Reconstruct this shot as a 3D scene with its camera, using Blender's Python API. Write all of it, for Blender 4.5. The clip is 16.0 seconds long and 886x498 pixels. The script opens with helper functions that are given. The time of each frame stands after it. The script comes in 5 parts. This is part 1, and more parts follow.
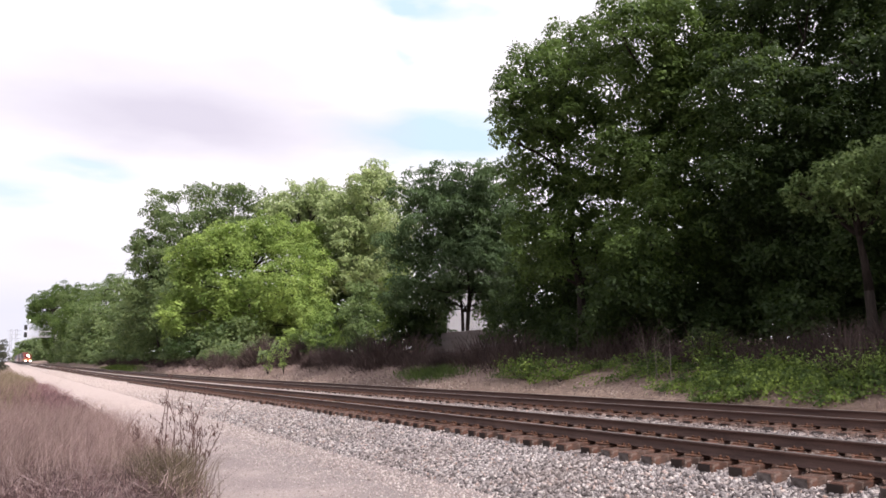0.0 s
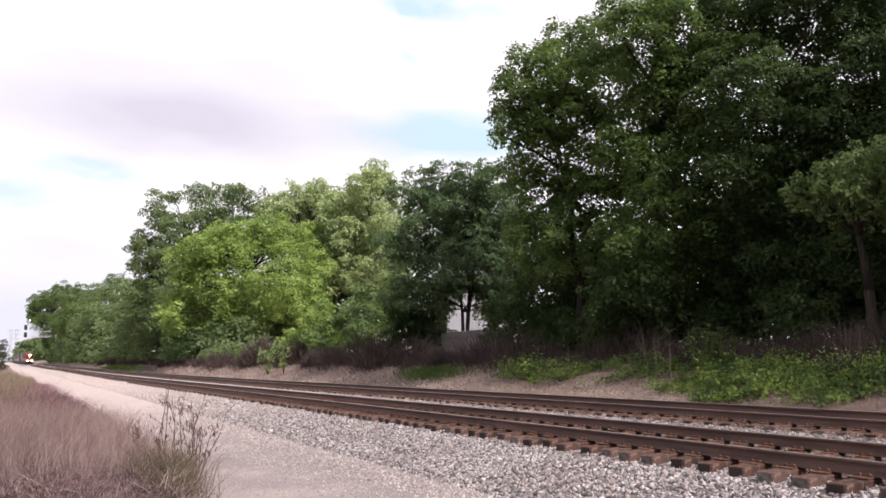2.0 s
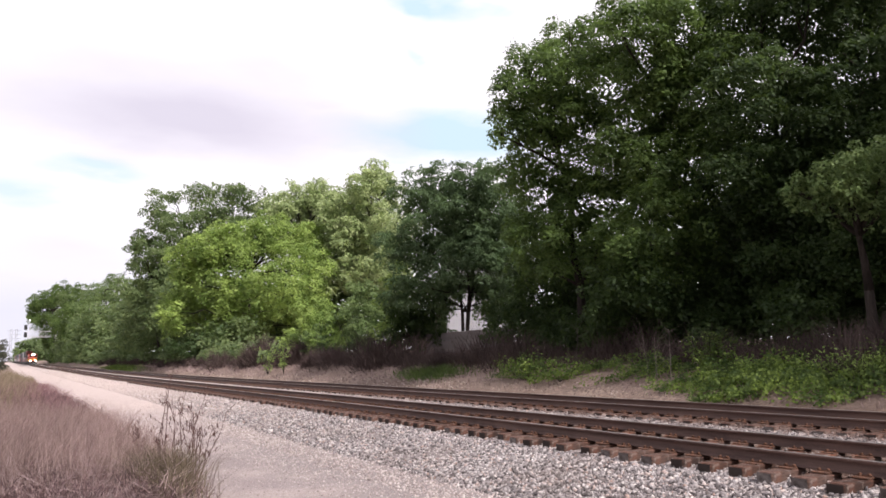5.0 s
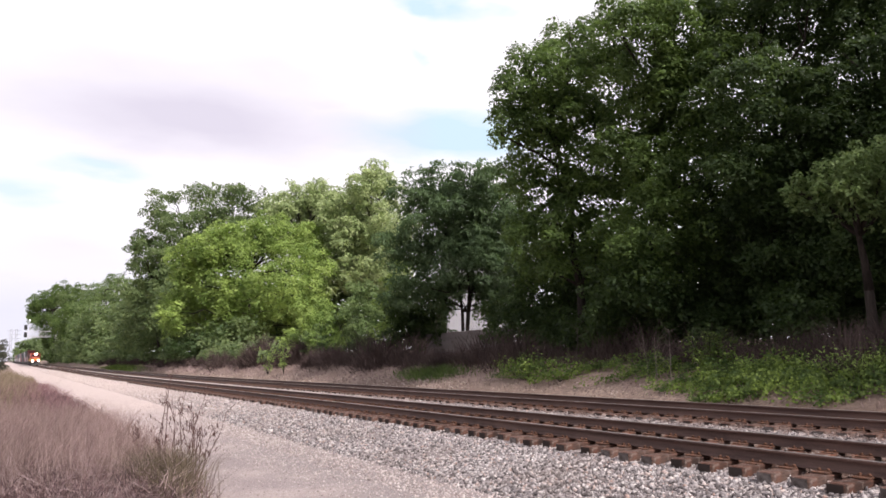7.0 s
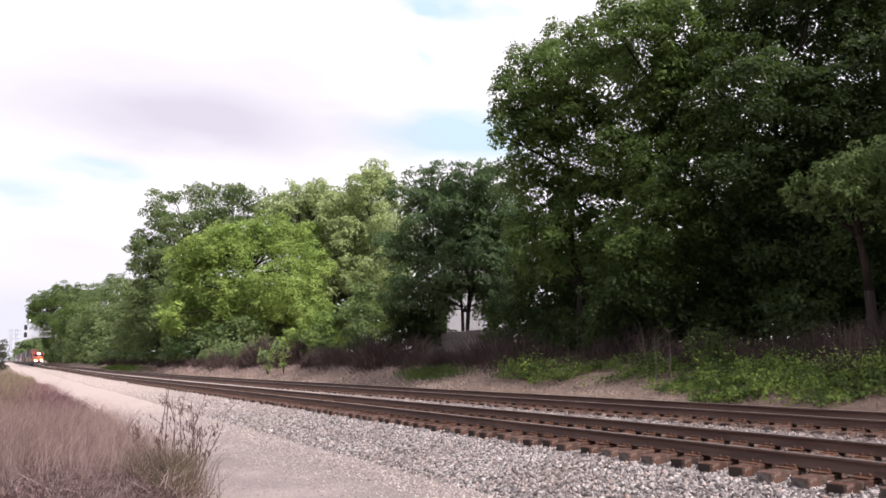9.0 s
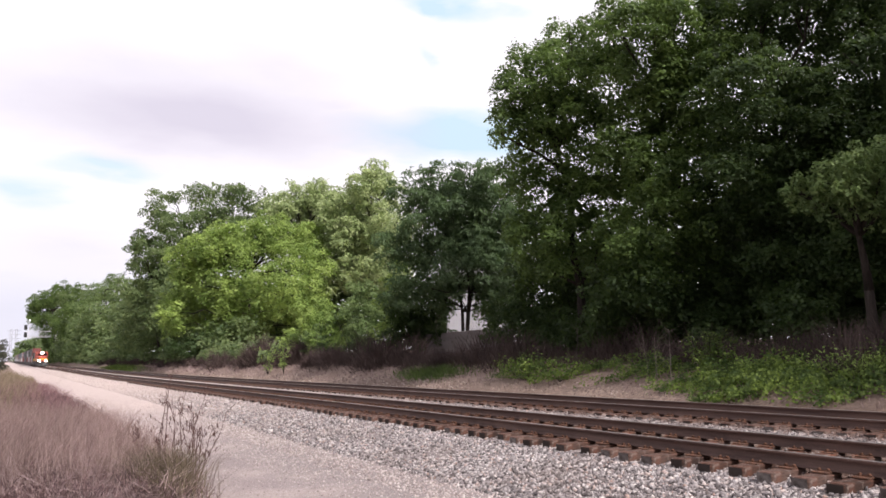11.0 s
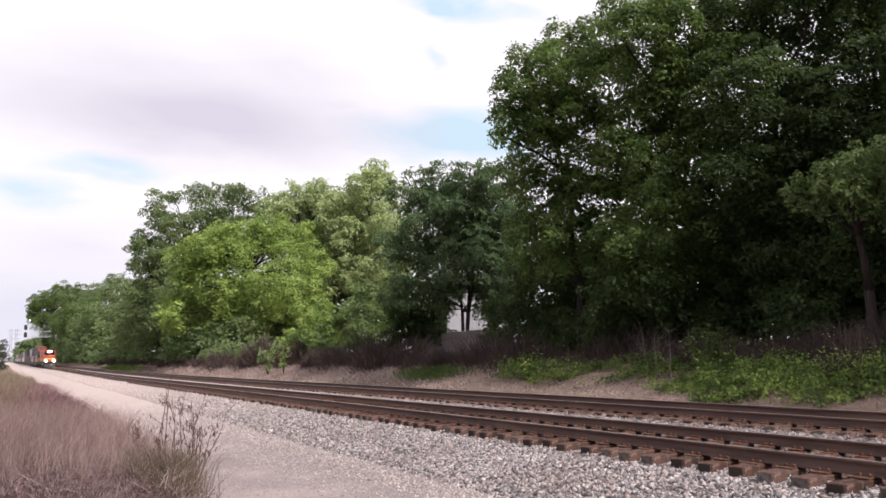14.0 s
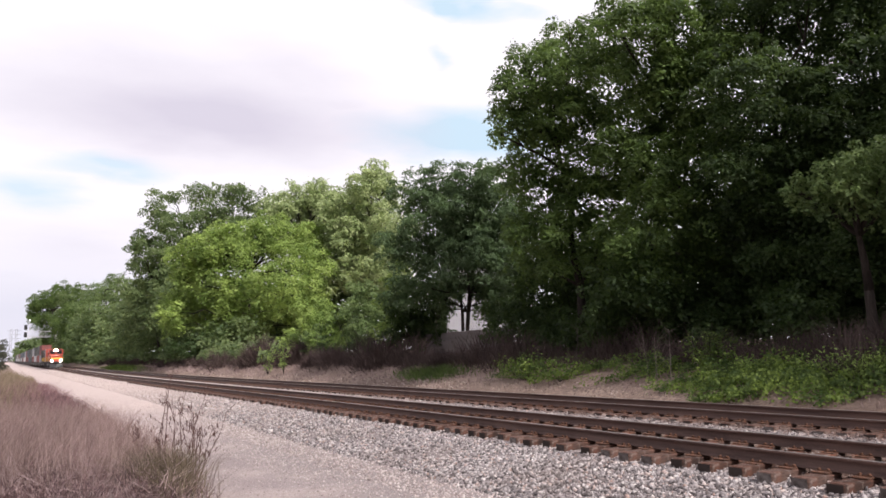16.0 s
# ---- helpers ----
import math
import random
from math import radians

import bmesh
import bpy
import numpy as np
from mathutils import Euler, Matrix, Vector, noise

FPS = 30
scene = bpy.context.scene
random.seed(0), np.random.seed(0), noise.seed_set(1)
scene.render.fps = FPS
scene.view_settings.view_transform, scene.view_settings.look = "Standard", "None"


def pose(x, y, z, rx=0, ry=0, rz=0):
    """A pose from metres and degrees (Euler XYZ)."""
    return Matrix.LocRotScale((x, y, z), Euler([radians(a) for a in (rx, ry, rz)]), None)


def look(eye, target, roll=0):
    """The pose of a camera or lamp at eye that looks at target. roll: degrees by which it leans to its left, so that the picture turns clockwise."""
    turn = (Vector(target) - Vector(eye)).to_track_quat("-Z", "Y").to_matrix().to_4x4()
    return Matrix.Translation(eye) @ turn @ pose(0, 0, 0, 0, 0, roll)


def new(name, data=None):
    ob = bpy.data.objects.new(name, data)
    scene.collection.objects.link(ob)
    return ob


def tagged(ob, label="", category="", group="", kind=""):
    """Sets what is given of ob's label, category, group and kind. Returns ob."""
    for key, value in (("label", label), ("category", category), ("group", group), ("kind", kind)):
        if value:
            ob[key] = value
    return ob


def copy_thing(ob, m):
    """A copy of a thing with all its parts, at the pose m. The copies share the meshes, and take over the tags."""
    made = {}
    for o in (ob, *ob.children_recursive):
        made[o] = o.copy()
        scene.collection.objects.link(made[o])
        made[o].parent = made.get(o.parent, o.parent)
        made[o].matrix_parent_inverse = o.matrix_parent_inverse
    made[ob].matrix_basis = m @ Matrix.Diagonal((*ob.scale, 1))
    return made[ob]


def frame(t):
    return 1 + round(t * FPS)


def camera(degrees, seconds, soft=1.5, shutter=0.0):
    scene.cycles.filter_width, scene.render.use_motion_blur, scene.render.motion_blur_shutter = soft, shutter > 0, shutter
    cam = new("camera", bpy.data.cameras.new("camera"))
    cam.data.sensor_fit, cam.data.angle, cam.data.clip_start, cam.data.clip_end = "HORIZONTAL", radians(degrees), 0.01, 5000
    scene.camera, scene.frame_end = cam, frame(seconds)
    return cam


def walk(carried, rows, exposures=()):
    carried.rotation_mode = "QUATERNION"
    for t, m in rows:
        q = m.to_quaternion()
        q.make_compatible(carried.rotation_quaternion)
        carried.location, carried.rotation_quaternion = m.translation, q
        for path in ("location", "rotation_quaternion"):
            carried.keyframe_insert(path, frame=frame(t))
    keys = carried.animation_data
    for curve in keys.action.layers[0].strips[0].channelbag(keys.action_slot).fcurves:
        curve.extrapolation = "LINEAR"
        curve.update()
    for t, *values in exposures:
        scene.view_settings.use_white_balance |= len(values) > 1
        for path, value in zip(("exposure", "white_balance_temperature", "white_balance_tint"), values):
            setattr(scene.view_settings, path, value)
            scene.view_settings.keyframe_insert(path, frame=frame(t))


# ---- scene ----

# ------------------------------------------------------------------ camera
EYE = Vector((0.0, 0.0, 1.9))
AHEAD = Vector((0.4763, 0.8684, 0.1376))
LEAN = -1.67
cam = camera(60.3, 16.0, soft=1.65)
walk(cam, [(0.0, look(EYE, EYE + AHEAD, LEAN)), (16.0, look(EYE, EYE + AHEAD, LEAN))],
     exposures=[(0.0, 0.07, 6500, 16), (9.0, 0.06, 6500, 16), (12.5, -0.02, 6500, 16), (16.0, -0.05, 6500, 16)])

# ------------------------------------------------------------------ world and sun
SUN_HIGH, SUN_TURN = 39, 168
world = bpy.data.worlds.new("world")
scene.world = world
world.use_nodes = True
wn, wl = world.node_tree.nodes, world.node_tree.links
wn.clear()
sky = wn.new("ShaderNodeTexSky")
sky.sky_type, sky.sun_disc = "NISHITA", False
sky.sun_elevation, sky.sun_rotation = radians(SUN_HIGH), radians(SUN_TURN)
sky_light = wn.new("ShaderNodeBackground")
sky_light.inputs["Strength"].default_value = 0.09
wl.new(sky.outputs[0], sky_light.inputs["Color"])
cloud_light = wn.new("ShaderNodeBackground")
cloud_light.inputs["Color"].default_value = (1.0, 0.97, 1.0, 1)
cloud_light.inputs["Strength"].default_value = 0.95
cover = wn.new("ShaderNodeTexNoise")
cover.inputs["Scale"].default_value, cover.inputs["Detail"].default_value = 2.2, 4
cover_ramp = wn.new("ShaderNodeValToRGB")
cover_ramp.color_ramp.elements[0].position, cover_ramp.color_ramp.elements[1].position = 0.36, 0.52
coord = wn.new("ShaderNodeTexCoord")
wl.new(coord.outputs["Generated"], cover.inputs["Vector"])
wl.new(cover.outputs["Fac"], cover_ramp.inputs[0])
sky_mix = wn.new("ShaderNodeMixShader")
wl.new(cover_ramp.outputs[0], sky_mix.inputs[0])
wl.new(sky_light.outputs[0], sky_mix.inputs[1])
wl.new(cloud_light.outputs[0], sky_mix.inputs[2])
world_out = wn.new("ShaderNodeOutputWorld")
wl.new(sky_mix.outputs[0], world_out.inputs["Surface"])

sun_data = bpy.data.lights.new("sun", "SUN")
sun_data.energy, sun_data.angle, sun_data.color = 5.0, radians(8), (1.0, 0.95, 0.88)
sun = new("sun", sun_data)
az = radians(SUN_TURN)
sun_from = Vector((math.sin(az) * math.cos(radians(SUN_HIGH)), math.cos(az) * math.cos(radians(SUN_HIGH)),
                   math.sin(radians(SUN_HIGH))))
sun.matrix_world = look(sun_from * 100, (0, 0, 0))

# ------------------------------------------------------------------ material helpers


class Nodes:
    """A short way to write node trees."""

    def __init__(self, name):
        self.mat = bpy.data.materials.new(name)
        self.mat.use_nodes = True
        self.t = self.mat.node_tree
        self.t.nodes.clear()
        self.out = self.t.nodes.new("ShaderNodeOutputMaterial")

    def add(self, kind, ins=None, operation="", blend=""):
        n = self.t.nodes.new(kind)
        if operation:
            n.operation = operation
        if blend:
            n.data_type, n.blend_type = "RGBA", blend
        for k, v in (ins or {}).items():
            self.put(n.inputs[k], v)
        return n

    def put(self, socket, v):
        if hasattr(v, "is_output"):
            self.t.links.new(v, socket)
        elif isinstance(v, tuple) and len(v) == 3 and socket.type == "RGBA":
            socket.default_value = (*v, 1)
        else:
            socket.default_value = v

    def coords(self, kind="Object"):
        return self.add("ShaderNodeTexCoord").outputs[kind]

    def noise(self, scale, detail=4, vec=None, rough=0.55, dist=0.0):
        n = self.add("ShaderNodeTexNoise", {"Scale": scale, "Detail": detail, "Roughness": rough, "Distortion": dist})
        self.put(n.inputs["Vector"], vec if vec is not None else self.coords())
        return n.outputs["Fac"]

    def ramp(self, fac, stops):
        n = self.add("ShaderNodeValToRGB")
        e = n.color_ramp.elements
        while len(e) < len(stops):
            e.new(0.5)
        for k, (p, c) in zip(e, stops):
            k.position, k.color = p, (*c, 1) if isinstance(c, tuple) else (c, c, c, 1)
        self.put(n.inputs[0], fac)
        return n.outputs[0]

    def mix(self, fac, a, b, kind="MIX"):
        n = self.add("ShaderNodeMix", blend=kind)
        self.put(n.inputs[0], fac)
        self.put(n.inputs[6], a)
        self.put(n.inputs[7], b)
        return n.outputs[2]

    def calc(self, op, a, b=0.0):
        n = self.add("ShaderNodeMath", operation=op)
        self.put(n.inputs[0], a)
        self.put(n.inputs[1], b)
        return n.outputs[0]

    def surface(self, color, rough=0.8, metal=0.0, bump=None, depth=0.02, gloss=0.5):
        b = self.add("ShaderNodeBsdfPrincipled", {"Base Color": color, "Roughness": rough, "Metallic": metal,
                                                  "Specular IOR Level": gloss})
        if bump is not None:
            k = self.add("ShaderNodeBump", {"Strength": 0.7, "Distance": depth, "Height": bump})
            self.put(b.inputs["Normal"], k.outputs[0])
        self.put(self.out.inputs[0], b.outputs[0])
        return self.mat


def paint(name, color, rough=0.5, metal=0.0, wear=0.25, scale=3.0):
    n = Nodes(name)
    dirt = n.noise(scale, 6)
    grime = tuple(c * 0.45 + 0.02 for c in color)
    fac = n.ramp(dirt, [(0.45, 0.0), (0.75, 1.0)])
    c = n.mix(n.calc("MULTIPLY", fac, wear * 2), color, grime)
    return n.surface(c, rough, metal, n.noise(scale * 12, 3), 0.004)


def leaf_mat(name, dark, light, patch=0.35, few=1.0):
    """Leaves that differ singly and by whole boughs, and let light through."""
    n = Nodes(name)
    single = n.add("ShaderNodeNewGeometry").outputs["Random Per Island"]
    bough = n.ramp(n.noise(patch, 3, n.coords("Object")), [(0.38, 0.0), (0.62, 1.0)])
    both = n.calc("ADD", n.calc("MULTIPLY", single, 0.5), n.calc("MULTIPLY", bough, 0.5))
    c = n.mix(n.calc("POWER", both, few), dark, light)
    b = n.add("ShaderNodeBsdfPrincipled", {"Base Color": c, "Roughness": 0.55, "Specular IOR Level": 0.35})
    tr = n.add("ShaderNodeBsdfTranslucent", {"Color": n.mix(0.5, c, n.mix(0.3, c, (0.30, 0.42, 0.05)))})
    m = n.add("ShaderNodeMixShader", {0: 0.46, 1: b.outputs[0], 2: tr.outputs[0]})
    n.put(n.out.inputs[0], m.outputs[0])
    return n.mat


def bark_mat(name, color):
    n = Nodes(name)
    mp = n.add("ShaderNodeMapping", {"Vector": n.coords(), "Scale": (6, 6, 1.2)})
    g = n.noise(2.5, 6, mp.outputs[0], 0.65)
    c = n.mix(n.ramp(g, [(0.35, 0.0), (0.7, 1.0)]), tuple(k * 0.5 for k in color), color)
    return n.surface(c, 0.95, 0, g, 0.04, 0.2)


LEAVES = {
    # Darker copy of the next green, with the near trees' shade in its colour.
    "shaded": leaf_mat("leaf_shaded_green", (0.021, 0.042, 0.017), (0.070, 0.116, 0.036), 1.1),
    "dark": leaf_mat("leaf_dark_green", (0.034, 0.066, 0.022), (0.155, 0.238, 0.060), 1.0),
    # Mid and tall are greyed a little for the haze on distant trees.
    "mid": leaf_mat("leaf_mid_green", (0.075, 0.130, 0.050), (0.225, 0.310, 0.115), 0.7),
    "tall": leaf_mat("leaf_tall_green", (0.058, 0.102, 0.042), (0.225, 0.295, 0.120), 0.5),
    # Bright and pale: own greens, raised to hold the sun on far crowns.
    "bright": leaf_mat("leaf_bright_green", (0.120, 0.205, 0.052), (0.410, 0.535, 0.145), 0.4),
    "pale": leaf_mat("leaf_pale_green", (0.165, 0.235, 0.090), (0.545, 0.630, 0.320), 0.7),
    "droop": leaf_mat("leaf_drooping_green", (0.036, 0.072, 0.034), (0.160, 0.240, 0.115), 1.1),
    # Distance haze greys this brown-green; it is mixed into the leaf colour.
    "hazy": leaf_mat("leaf_hazy_brown_green", (0.045, 0.045, 0.040), (0.105, 0.105, 0.085), 0.5),
    "ivy": leaf_mat("leaf_ivy", (0.028, 0.062, 0.016), (0.300, 0.410, 0.085), 1.7, 1.7),
}
BARK = bark_mat("bark_grey_brown", (0.048, 0.038, 0.033))

# ------------------------------------------------------------------ mesh helpers


class Geo:
    """Vertices and faces of one mesh in the making."""

    def __init__(self):
        self.v, self.f = [], []

    def add(self, verts, faces):
        k = len(self.v)
        self.v += [tuple(p) for p in verts]
        self.f += [tuple(i + k for i in q) for q in faces]
        return self

    def box(self, x0, x1, y0, y1, z0, z1, c=0.0):
        """A block; c cuts its edges off."""
        bm = bmesh.new()
        bmesh.ops.create_cube(bm, size=1, matrix=Matrix.LocRotScale(((x0 + x1) / 2, (y0 + y1) / 2, (z0 + z1) / 2), None,
                                                                   (x1 - x0, y1 - y0, z1 - z0)))
        if c:
            bmesh.ops.bevel(bm, geom=bm.edges[:], offset=c, segments=1, affect="EDGES")
        bm.verts.index_update()
        self.add([p.co[:] for p in bm.verts], [[p.index for p in q.verts] for q in bm.faces])
        bm.free()
        return self

    def tube(self, path, radii, sides=6, caps=True):
        """A round bar through the points of path."""
        pts = [Vector(p) for p in path]
        if not hasattr(radii, "__len__"):
            radii = [radii] * len(pts)
        rings = []
        for i, p in enumerate(pts):
            d = (pts[min(i + 1, len(pts) - 1)] - pts[max(i - 1, 0)]).normalized()
            a = d.orthogonal().normalized() if i == 0 else (a - d * a.dot(d)).normalized()
            b = d.cross(a)
            rings.append([p + (a * math.cos(2 * math.pi * k / sides) + b * math.sin(2 * math.pi * k / sides)) * radii[i]
                          for k in range(sides)])
        faces = [(i * sides + k, i * sides + (k + 1) % sides, (i + 1) * sides + (k + 1) % sides, (i + 1) * sides + k)
                 for i in range(len(pts) - 1) for k in range(sides)]
        if caps:
            faces += [tuple(range(sides))[::-1], tuple((len(pts) - 1) * sides + k for k in range(sides))]
        return self.add([q for r in rings for q in r], faces)

    def mesh(self, name, smooth=False):
        me = bpy.data.meshes.new(name)
        me.from_pydata(self.v, [], self.f)
        if smooth:
            me.shade_smooth()
        return me


def mesh_of(name, verts, faces):
    """A mesh from arrays of points and of triangles or quads."""
    me = bpy.data.meshes.new(name)
    n, k = faces.shape
    me.vertices.add(len(verts))
    me.vertices.foreach_set("co", np.ascontiguousarray(verts, dtype=np.float32).ravel())
    me.loops.add(n * k)
    me.loops.foreach_set("vertex_index", np.ascontiguousarray(faces, dtype=np.int32).ravel())
    me.polygons.add(n)
    me.polygons.foreach_set("loop_start", np.arange(0, n * k, k, dtype=np.int32))
    me.update(calc_edges=True)
    me.validate()
    return me


def part(name, geo, material, parent=None, label="", smooth=False):
    me = geo.mesh(name, smooth) if isinstance(geo, Geo) else geo
    if not me.materials:
        me.materials.append(material)
    ob = new(name, me)
    ob.parent = parent
    if label:
        tagged(ob, label)
    return ob


def thing(name, label, category, at=(0, 0, 0), group="", turn=0.0):
    ob = tagged(new(name), label, category, group)
    ob.empty_display_size = 0.2
    ob.matrix_world = pose(*at, 0, 0, turn)
    return ob


# ------------------------------------------------------------------ the lie of the land
BEND_FROM, BEND_TO, BEND_SLOPE, RISE_SLOPE = 43.0, 133.0, -0.022, 0.0078


def eased(s):
    """Metres run past the bend, with a soft start."""
    s = np.asarray(s, dtype=float)
    k = np.clip(s - BEND_FROM, 0, BEND_TO - BEND_FROM)
    return k * k / (2 * (BEND_TO - BEND_FROM)) + np.maximum(s - BEND_TO, 0)


def shift(s):
    return BEND_SLOPE * eased(s)


def rise(s):
    return RISE_SLOPE * eased(s)


PROFILE_U = [-2500, -60, -8, -1.5, 1.2, 3.2, 5.2, 5.9, 15.0, 15.5, 16.4, 17.6, 18.8, 20.5, 24, 40, 120, 2500]
PROFILE_Z = [-2, 0.4, 0.25, 0.12, 0.0, 0.0, -0.02, -0.05, 0.10, 0.42, 0.72, 1.12, 1.50, 1.72, 1.75, 2.2, 3, 6]


def land(u, s):
    """The height of the ground at u metres across from the camera and s along the line."""
    u, s = np.asarray(u, dtype=float), np.asarray(s, dtype=float)
    bumps = 0.05 * np.sin(u * 1.7 + 0.4 * s) * np.sin(s * 0.9 - u) * (u > 15.4) + 0.02 * np.sin(1.3 * s + 2 * u) * (u < 0.3)
    return np.interp(u, PROFILE_U, PROFILE_Z) + rise(s) + bumps


def place(u, s):
    return float(u + shift(s)), float(s), float(land(u, s))


def strip(name, us, ss, zs, material, label, category, kind="structure", lift=0.0):
    """A sheet that follows the line: us across, ss along, zs gives its height."""
    uu, tt = np.meshgrid(np.array(us, dtype=float), np.array(ss, dtype=float))
    verts = np.stack([uu + shift(tt), tt, zs(uu, tt) + lift], -1).reshape(-1, 3)
    n, m = len(ss), len(us)
    i = (np.arange(n - 1)[:, None] * m + np.arange(m - 1)[None]).reshape(-1)
    me = mesh_of(name, verts, np.stack([i, i + 1, i + m + 1, i + m], 1))
    me.shade_smooth()
    me.materials.append(material)
    return tagged(new(name, me), label, category, "", kind)


def soil_mat():
    n = Nodes("soil_and_litter")
    big, fine = n.noise(0.35, 5), n.noise(9, 6, rough=0.7)
    c = n.mix(n.ramp(big, [(0.35, 0.0), (0.65, 1.0)]), (0.21, 0.150, 0.122), (0.40, 0.300, 0.250))
    c = n.mix(n.ramp(fine, [(0.4, 0.0), (0.7, 1.0)]), c, (0.105, 0.078, 0.065))
    return n.surface(c, 0.95, 0, fine, 0.05, 0.2)


def road_mat():
    n = Nodes("gravel_road")
    patch, grit, speck = n.noise(0.5, 5), n.noise(26, 5, rough=0.75), n.noise(90, 3)
    c = n.mix(n.ramp(patch, [(0.38, 0.0), (0.62, 1.0)]), (0.335, 0.280, 0.278), (0.54, 0.452, 0.436))
    # Farther on: cleaner sand, with the far road's sunlight put into the colour.
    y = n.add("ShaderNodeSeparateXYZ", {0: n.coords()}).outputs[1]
    sunlit_sand = n.calc("ADD", n.calc("MULTIPLY", y, 0.02), n.calc("MULTIPLY", n.noise(0.25, 4), 0.5))
    c = n.mix(n.ramp(sunlit_sand, [(0.62, 0.0), (0.95, 0.75)]), c, (0.66, 0.545, 0.505))
    x = n.add("ShaderNodeSeparateXYZ", {0: n.coords()}).outputs[0]
    verge = n.calc("ADD", n.calc("MULTIPLY", x, 0.16), n.calc("MULTIPLY", n.calc("SUBTRACT", n.noise(0.8, 4), 0.5), 0.35))
    near = n.ramp(n.calc("MULTIPLY", y, 0.02), [(0.30, 0.8), (0.75, 0.0)])
    c = n.mix(n.calc("MULTIPLY", n.ramp(verge, [(0.50, 0.0), (0.72, 1.0)]), near), c, (0.255, 0.225, 0.225))
    c = n.mix(n.ramp(grit, [(0.38, 1.0), (0.6, 0.0)]), c, n.mix(0.5, c, (0.20, 0.17, 0.165)))
    c = n.mix(n.ramp(speck, [(0.62, 0.0), (0.72, 1.0)]), c, (0.62, 0.58, 0.56))
    return n.surface(c, 0.95, 0, n.calc("ADD", grit, n.calc("MULTIPLY", speck, 0.5)), 0.025, 0.2)


def rust_zone(n):
    """Where rust and brake dust have settled between the rails of each track."""
    x = n.add("ShaderNodeSeparateXYZ", {0: n.coords()}).outputs[0]
    x = n.calc("ADD", x, n.calc("MULTIPLY", n.calc("SUBTRACT", n.noise(1.3, 4), 0.5), 0.9))
    near = n.ramp(n.calc("ABSOLUTE", n.calc("SUBTRACT", x, 9.14)), [(0.8, 1.0), (1.0, 0.0)])
    far = n.ramp(n.calc("MULTIPLY", n.calc("ABSOLUTE", n.calc("SUBTRACT", x, 13.57)), 0.7), [(0.8, 1.0), (1.0, 0.0)])
    return n.calc("MAXIMUM", near, far)


def sunlit_far(n, c):
    """Paler and pinker farther along the line: sun on the far ballast, put into colour."""
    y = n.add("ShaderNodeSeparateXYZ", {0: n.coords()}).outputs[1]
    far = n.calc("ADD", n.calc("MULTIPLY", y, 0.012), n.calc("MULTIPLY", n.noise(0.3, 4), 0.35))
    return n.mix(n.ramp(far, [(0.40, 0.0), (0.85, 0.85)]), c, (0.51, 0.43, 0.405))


def stone_mat():
    n = Nodes("ballast_stone")
    single = n.add("ShaderNodeNewGeometry").outputs["Random Per Island"]
    c = n.ramp(single, [(0.0, (0.06, 0.052, 0.053)), (0.3, (0.185, 0.166, 0.168)), (0.62, (0.305, 0.277, 0.277)),
                        (0.88, (0.54, 0.50, 0.495)), (0.94, (0.36, 0.24, 0.20)), (1.0, (0.70, 0.67, 0.66))])
    c = n.mix(n.ramp(n.noise(0.6, 4), [(0.45, 0.0), (0.75, 0.35)]), c, (0.20, 0.15, 0.13))
    c = sunlit_far(n, c)
    c = n.mix(n.calc("MULTIPLY", rust_zone(n), 0.8), c, (0.125, 0.072, 0.055))
    return n.surface(c, 0.9, 0, n.noise(60, 4), 0.004, 0.25)


def bed_mat():
    n = Nodes("ballast_bed")
    v = n.add("ShaderNodeTexVoronoi", {"Vector": n.coords(), "Scale": 17.0})
    tone = n.add("ShaderNodeSeparateColor", {0: v.outputs["Color"]}).outputs[0]
    c = n.ramp(tone, [(0.0, (0.24, 0.205, 0.20)), (0.5, (0.44, 0.385, 0.375)), (1.0, (0.62, 0.56, 0.545))])
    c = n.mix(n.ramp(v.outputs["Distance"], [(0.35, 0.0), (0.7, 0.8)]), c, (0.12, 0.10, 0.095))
    c = n.mix(n.ramp(n.noise(0.5, 4), [(0.45, 0.0), (0.75, 0.35)]), c, (0.20, 0.15, 0.13))
    c = sunlit_far(n, c)
    c = n.mix(n.calc("MULTIPLY", rust_zone(n), 0.8), c, (0.125, 0.072, 0.055))
    return n.surface(c, 0.95, 0, n.calc("SUBTRACT", 1.0, v.outputs["Distance"]), 0.05, 0.2)


def along(a, b, step, grow=1.0):
    """Steps from a to b that grow longer."""
    got = [a]
    while got[-1] < b:
        got.append(min(b, got[-1] + step))
        step *= grow
    return got


SOIL, ROAD, STONE, BED = soil_mat(), road_mat(), stone_mat(), bed_mat()
strip("ground", sorted(PROFILE_U + [-600, -200, -5, -3, 16, 17, 18.2, 19.5, 22, 30, 70, 300, 800]),
      along(-60, 0, 6) + along(0.6, 4600, 0.7, 1.035), land, SOIL,
      "bare brown earth and leaf litter rising into a bank", "ground")
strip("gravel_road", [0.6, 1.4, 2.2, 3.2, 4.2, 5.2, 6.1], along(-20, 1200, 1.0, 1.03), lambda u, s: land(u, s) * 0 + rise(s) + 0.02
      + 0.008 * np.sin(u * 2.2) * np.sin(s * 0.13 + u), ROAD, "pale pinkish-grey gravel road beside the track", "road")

BED_U = [5.35, 5.7, 6.3, 6.9, 7.4, 7.75, 8.15, 8.5, 9.8, 10.4, 10.8, 11.3, 11.9, 12.35, 14.7, 15.0, 15.3]
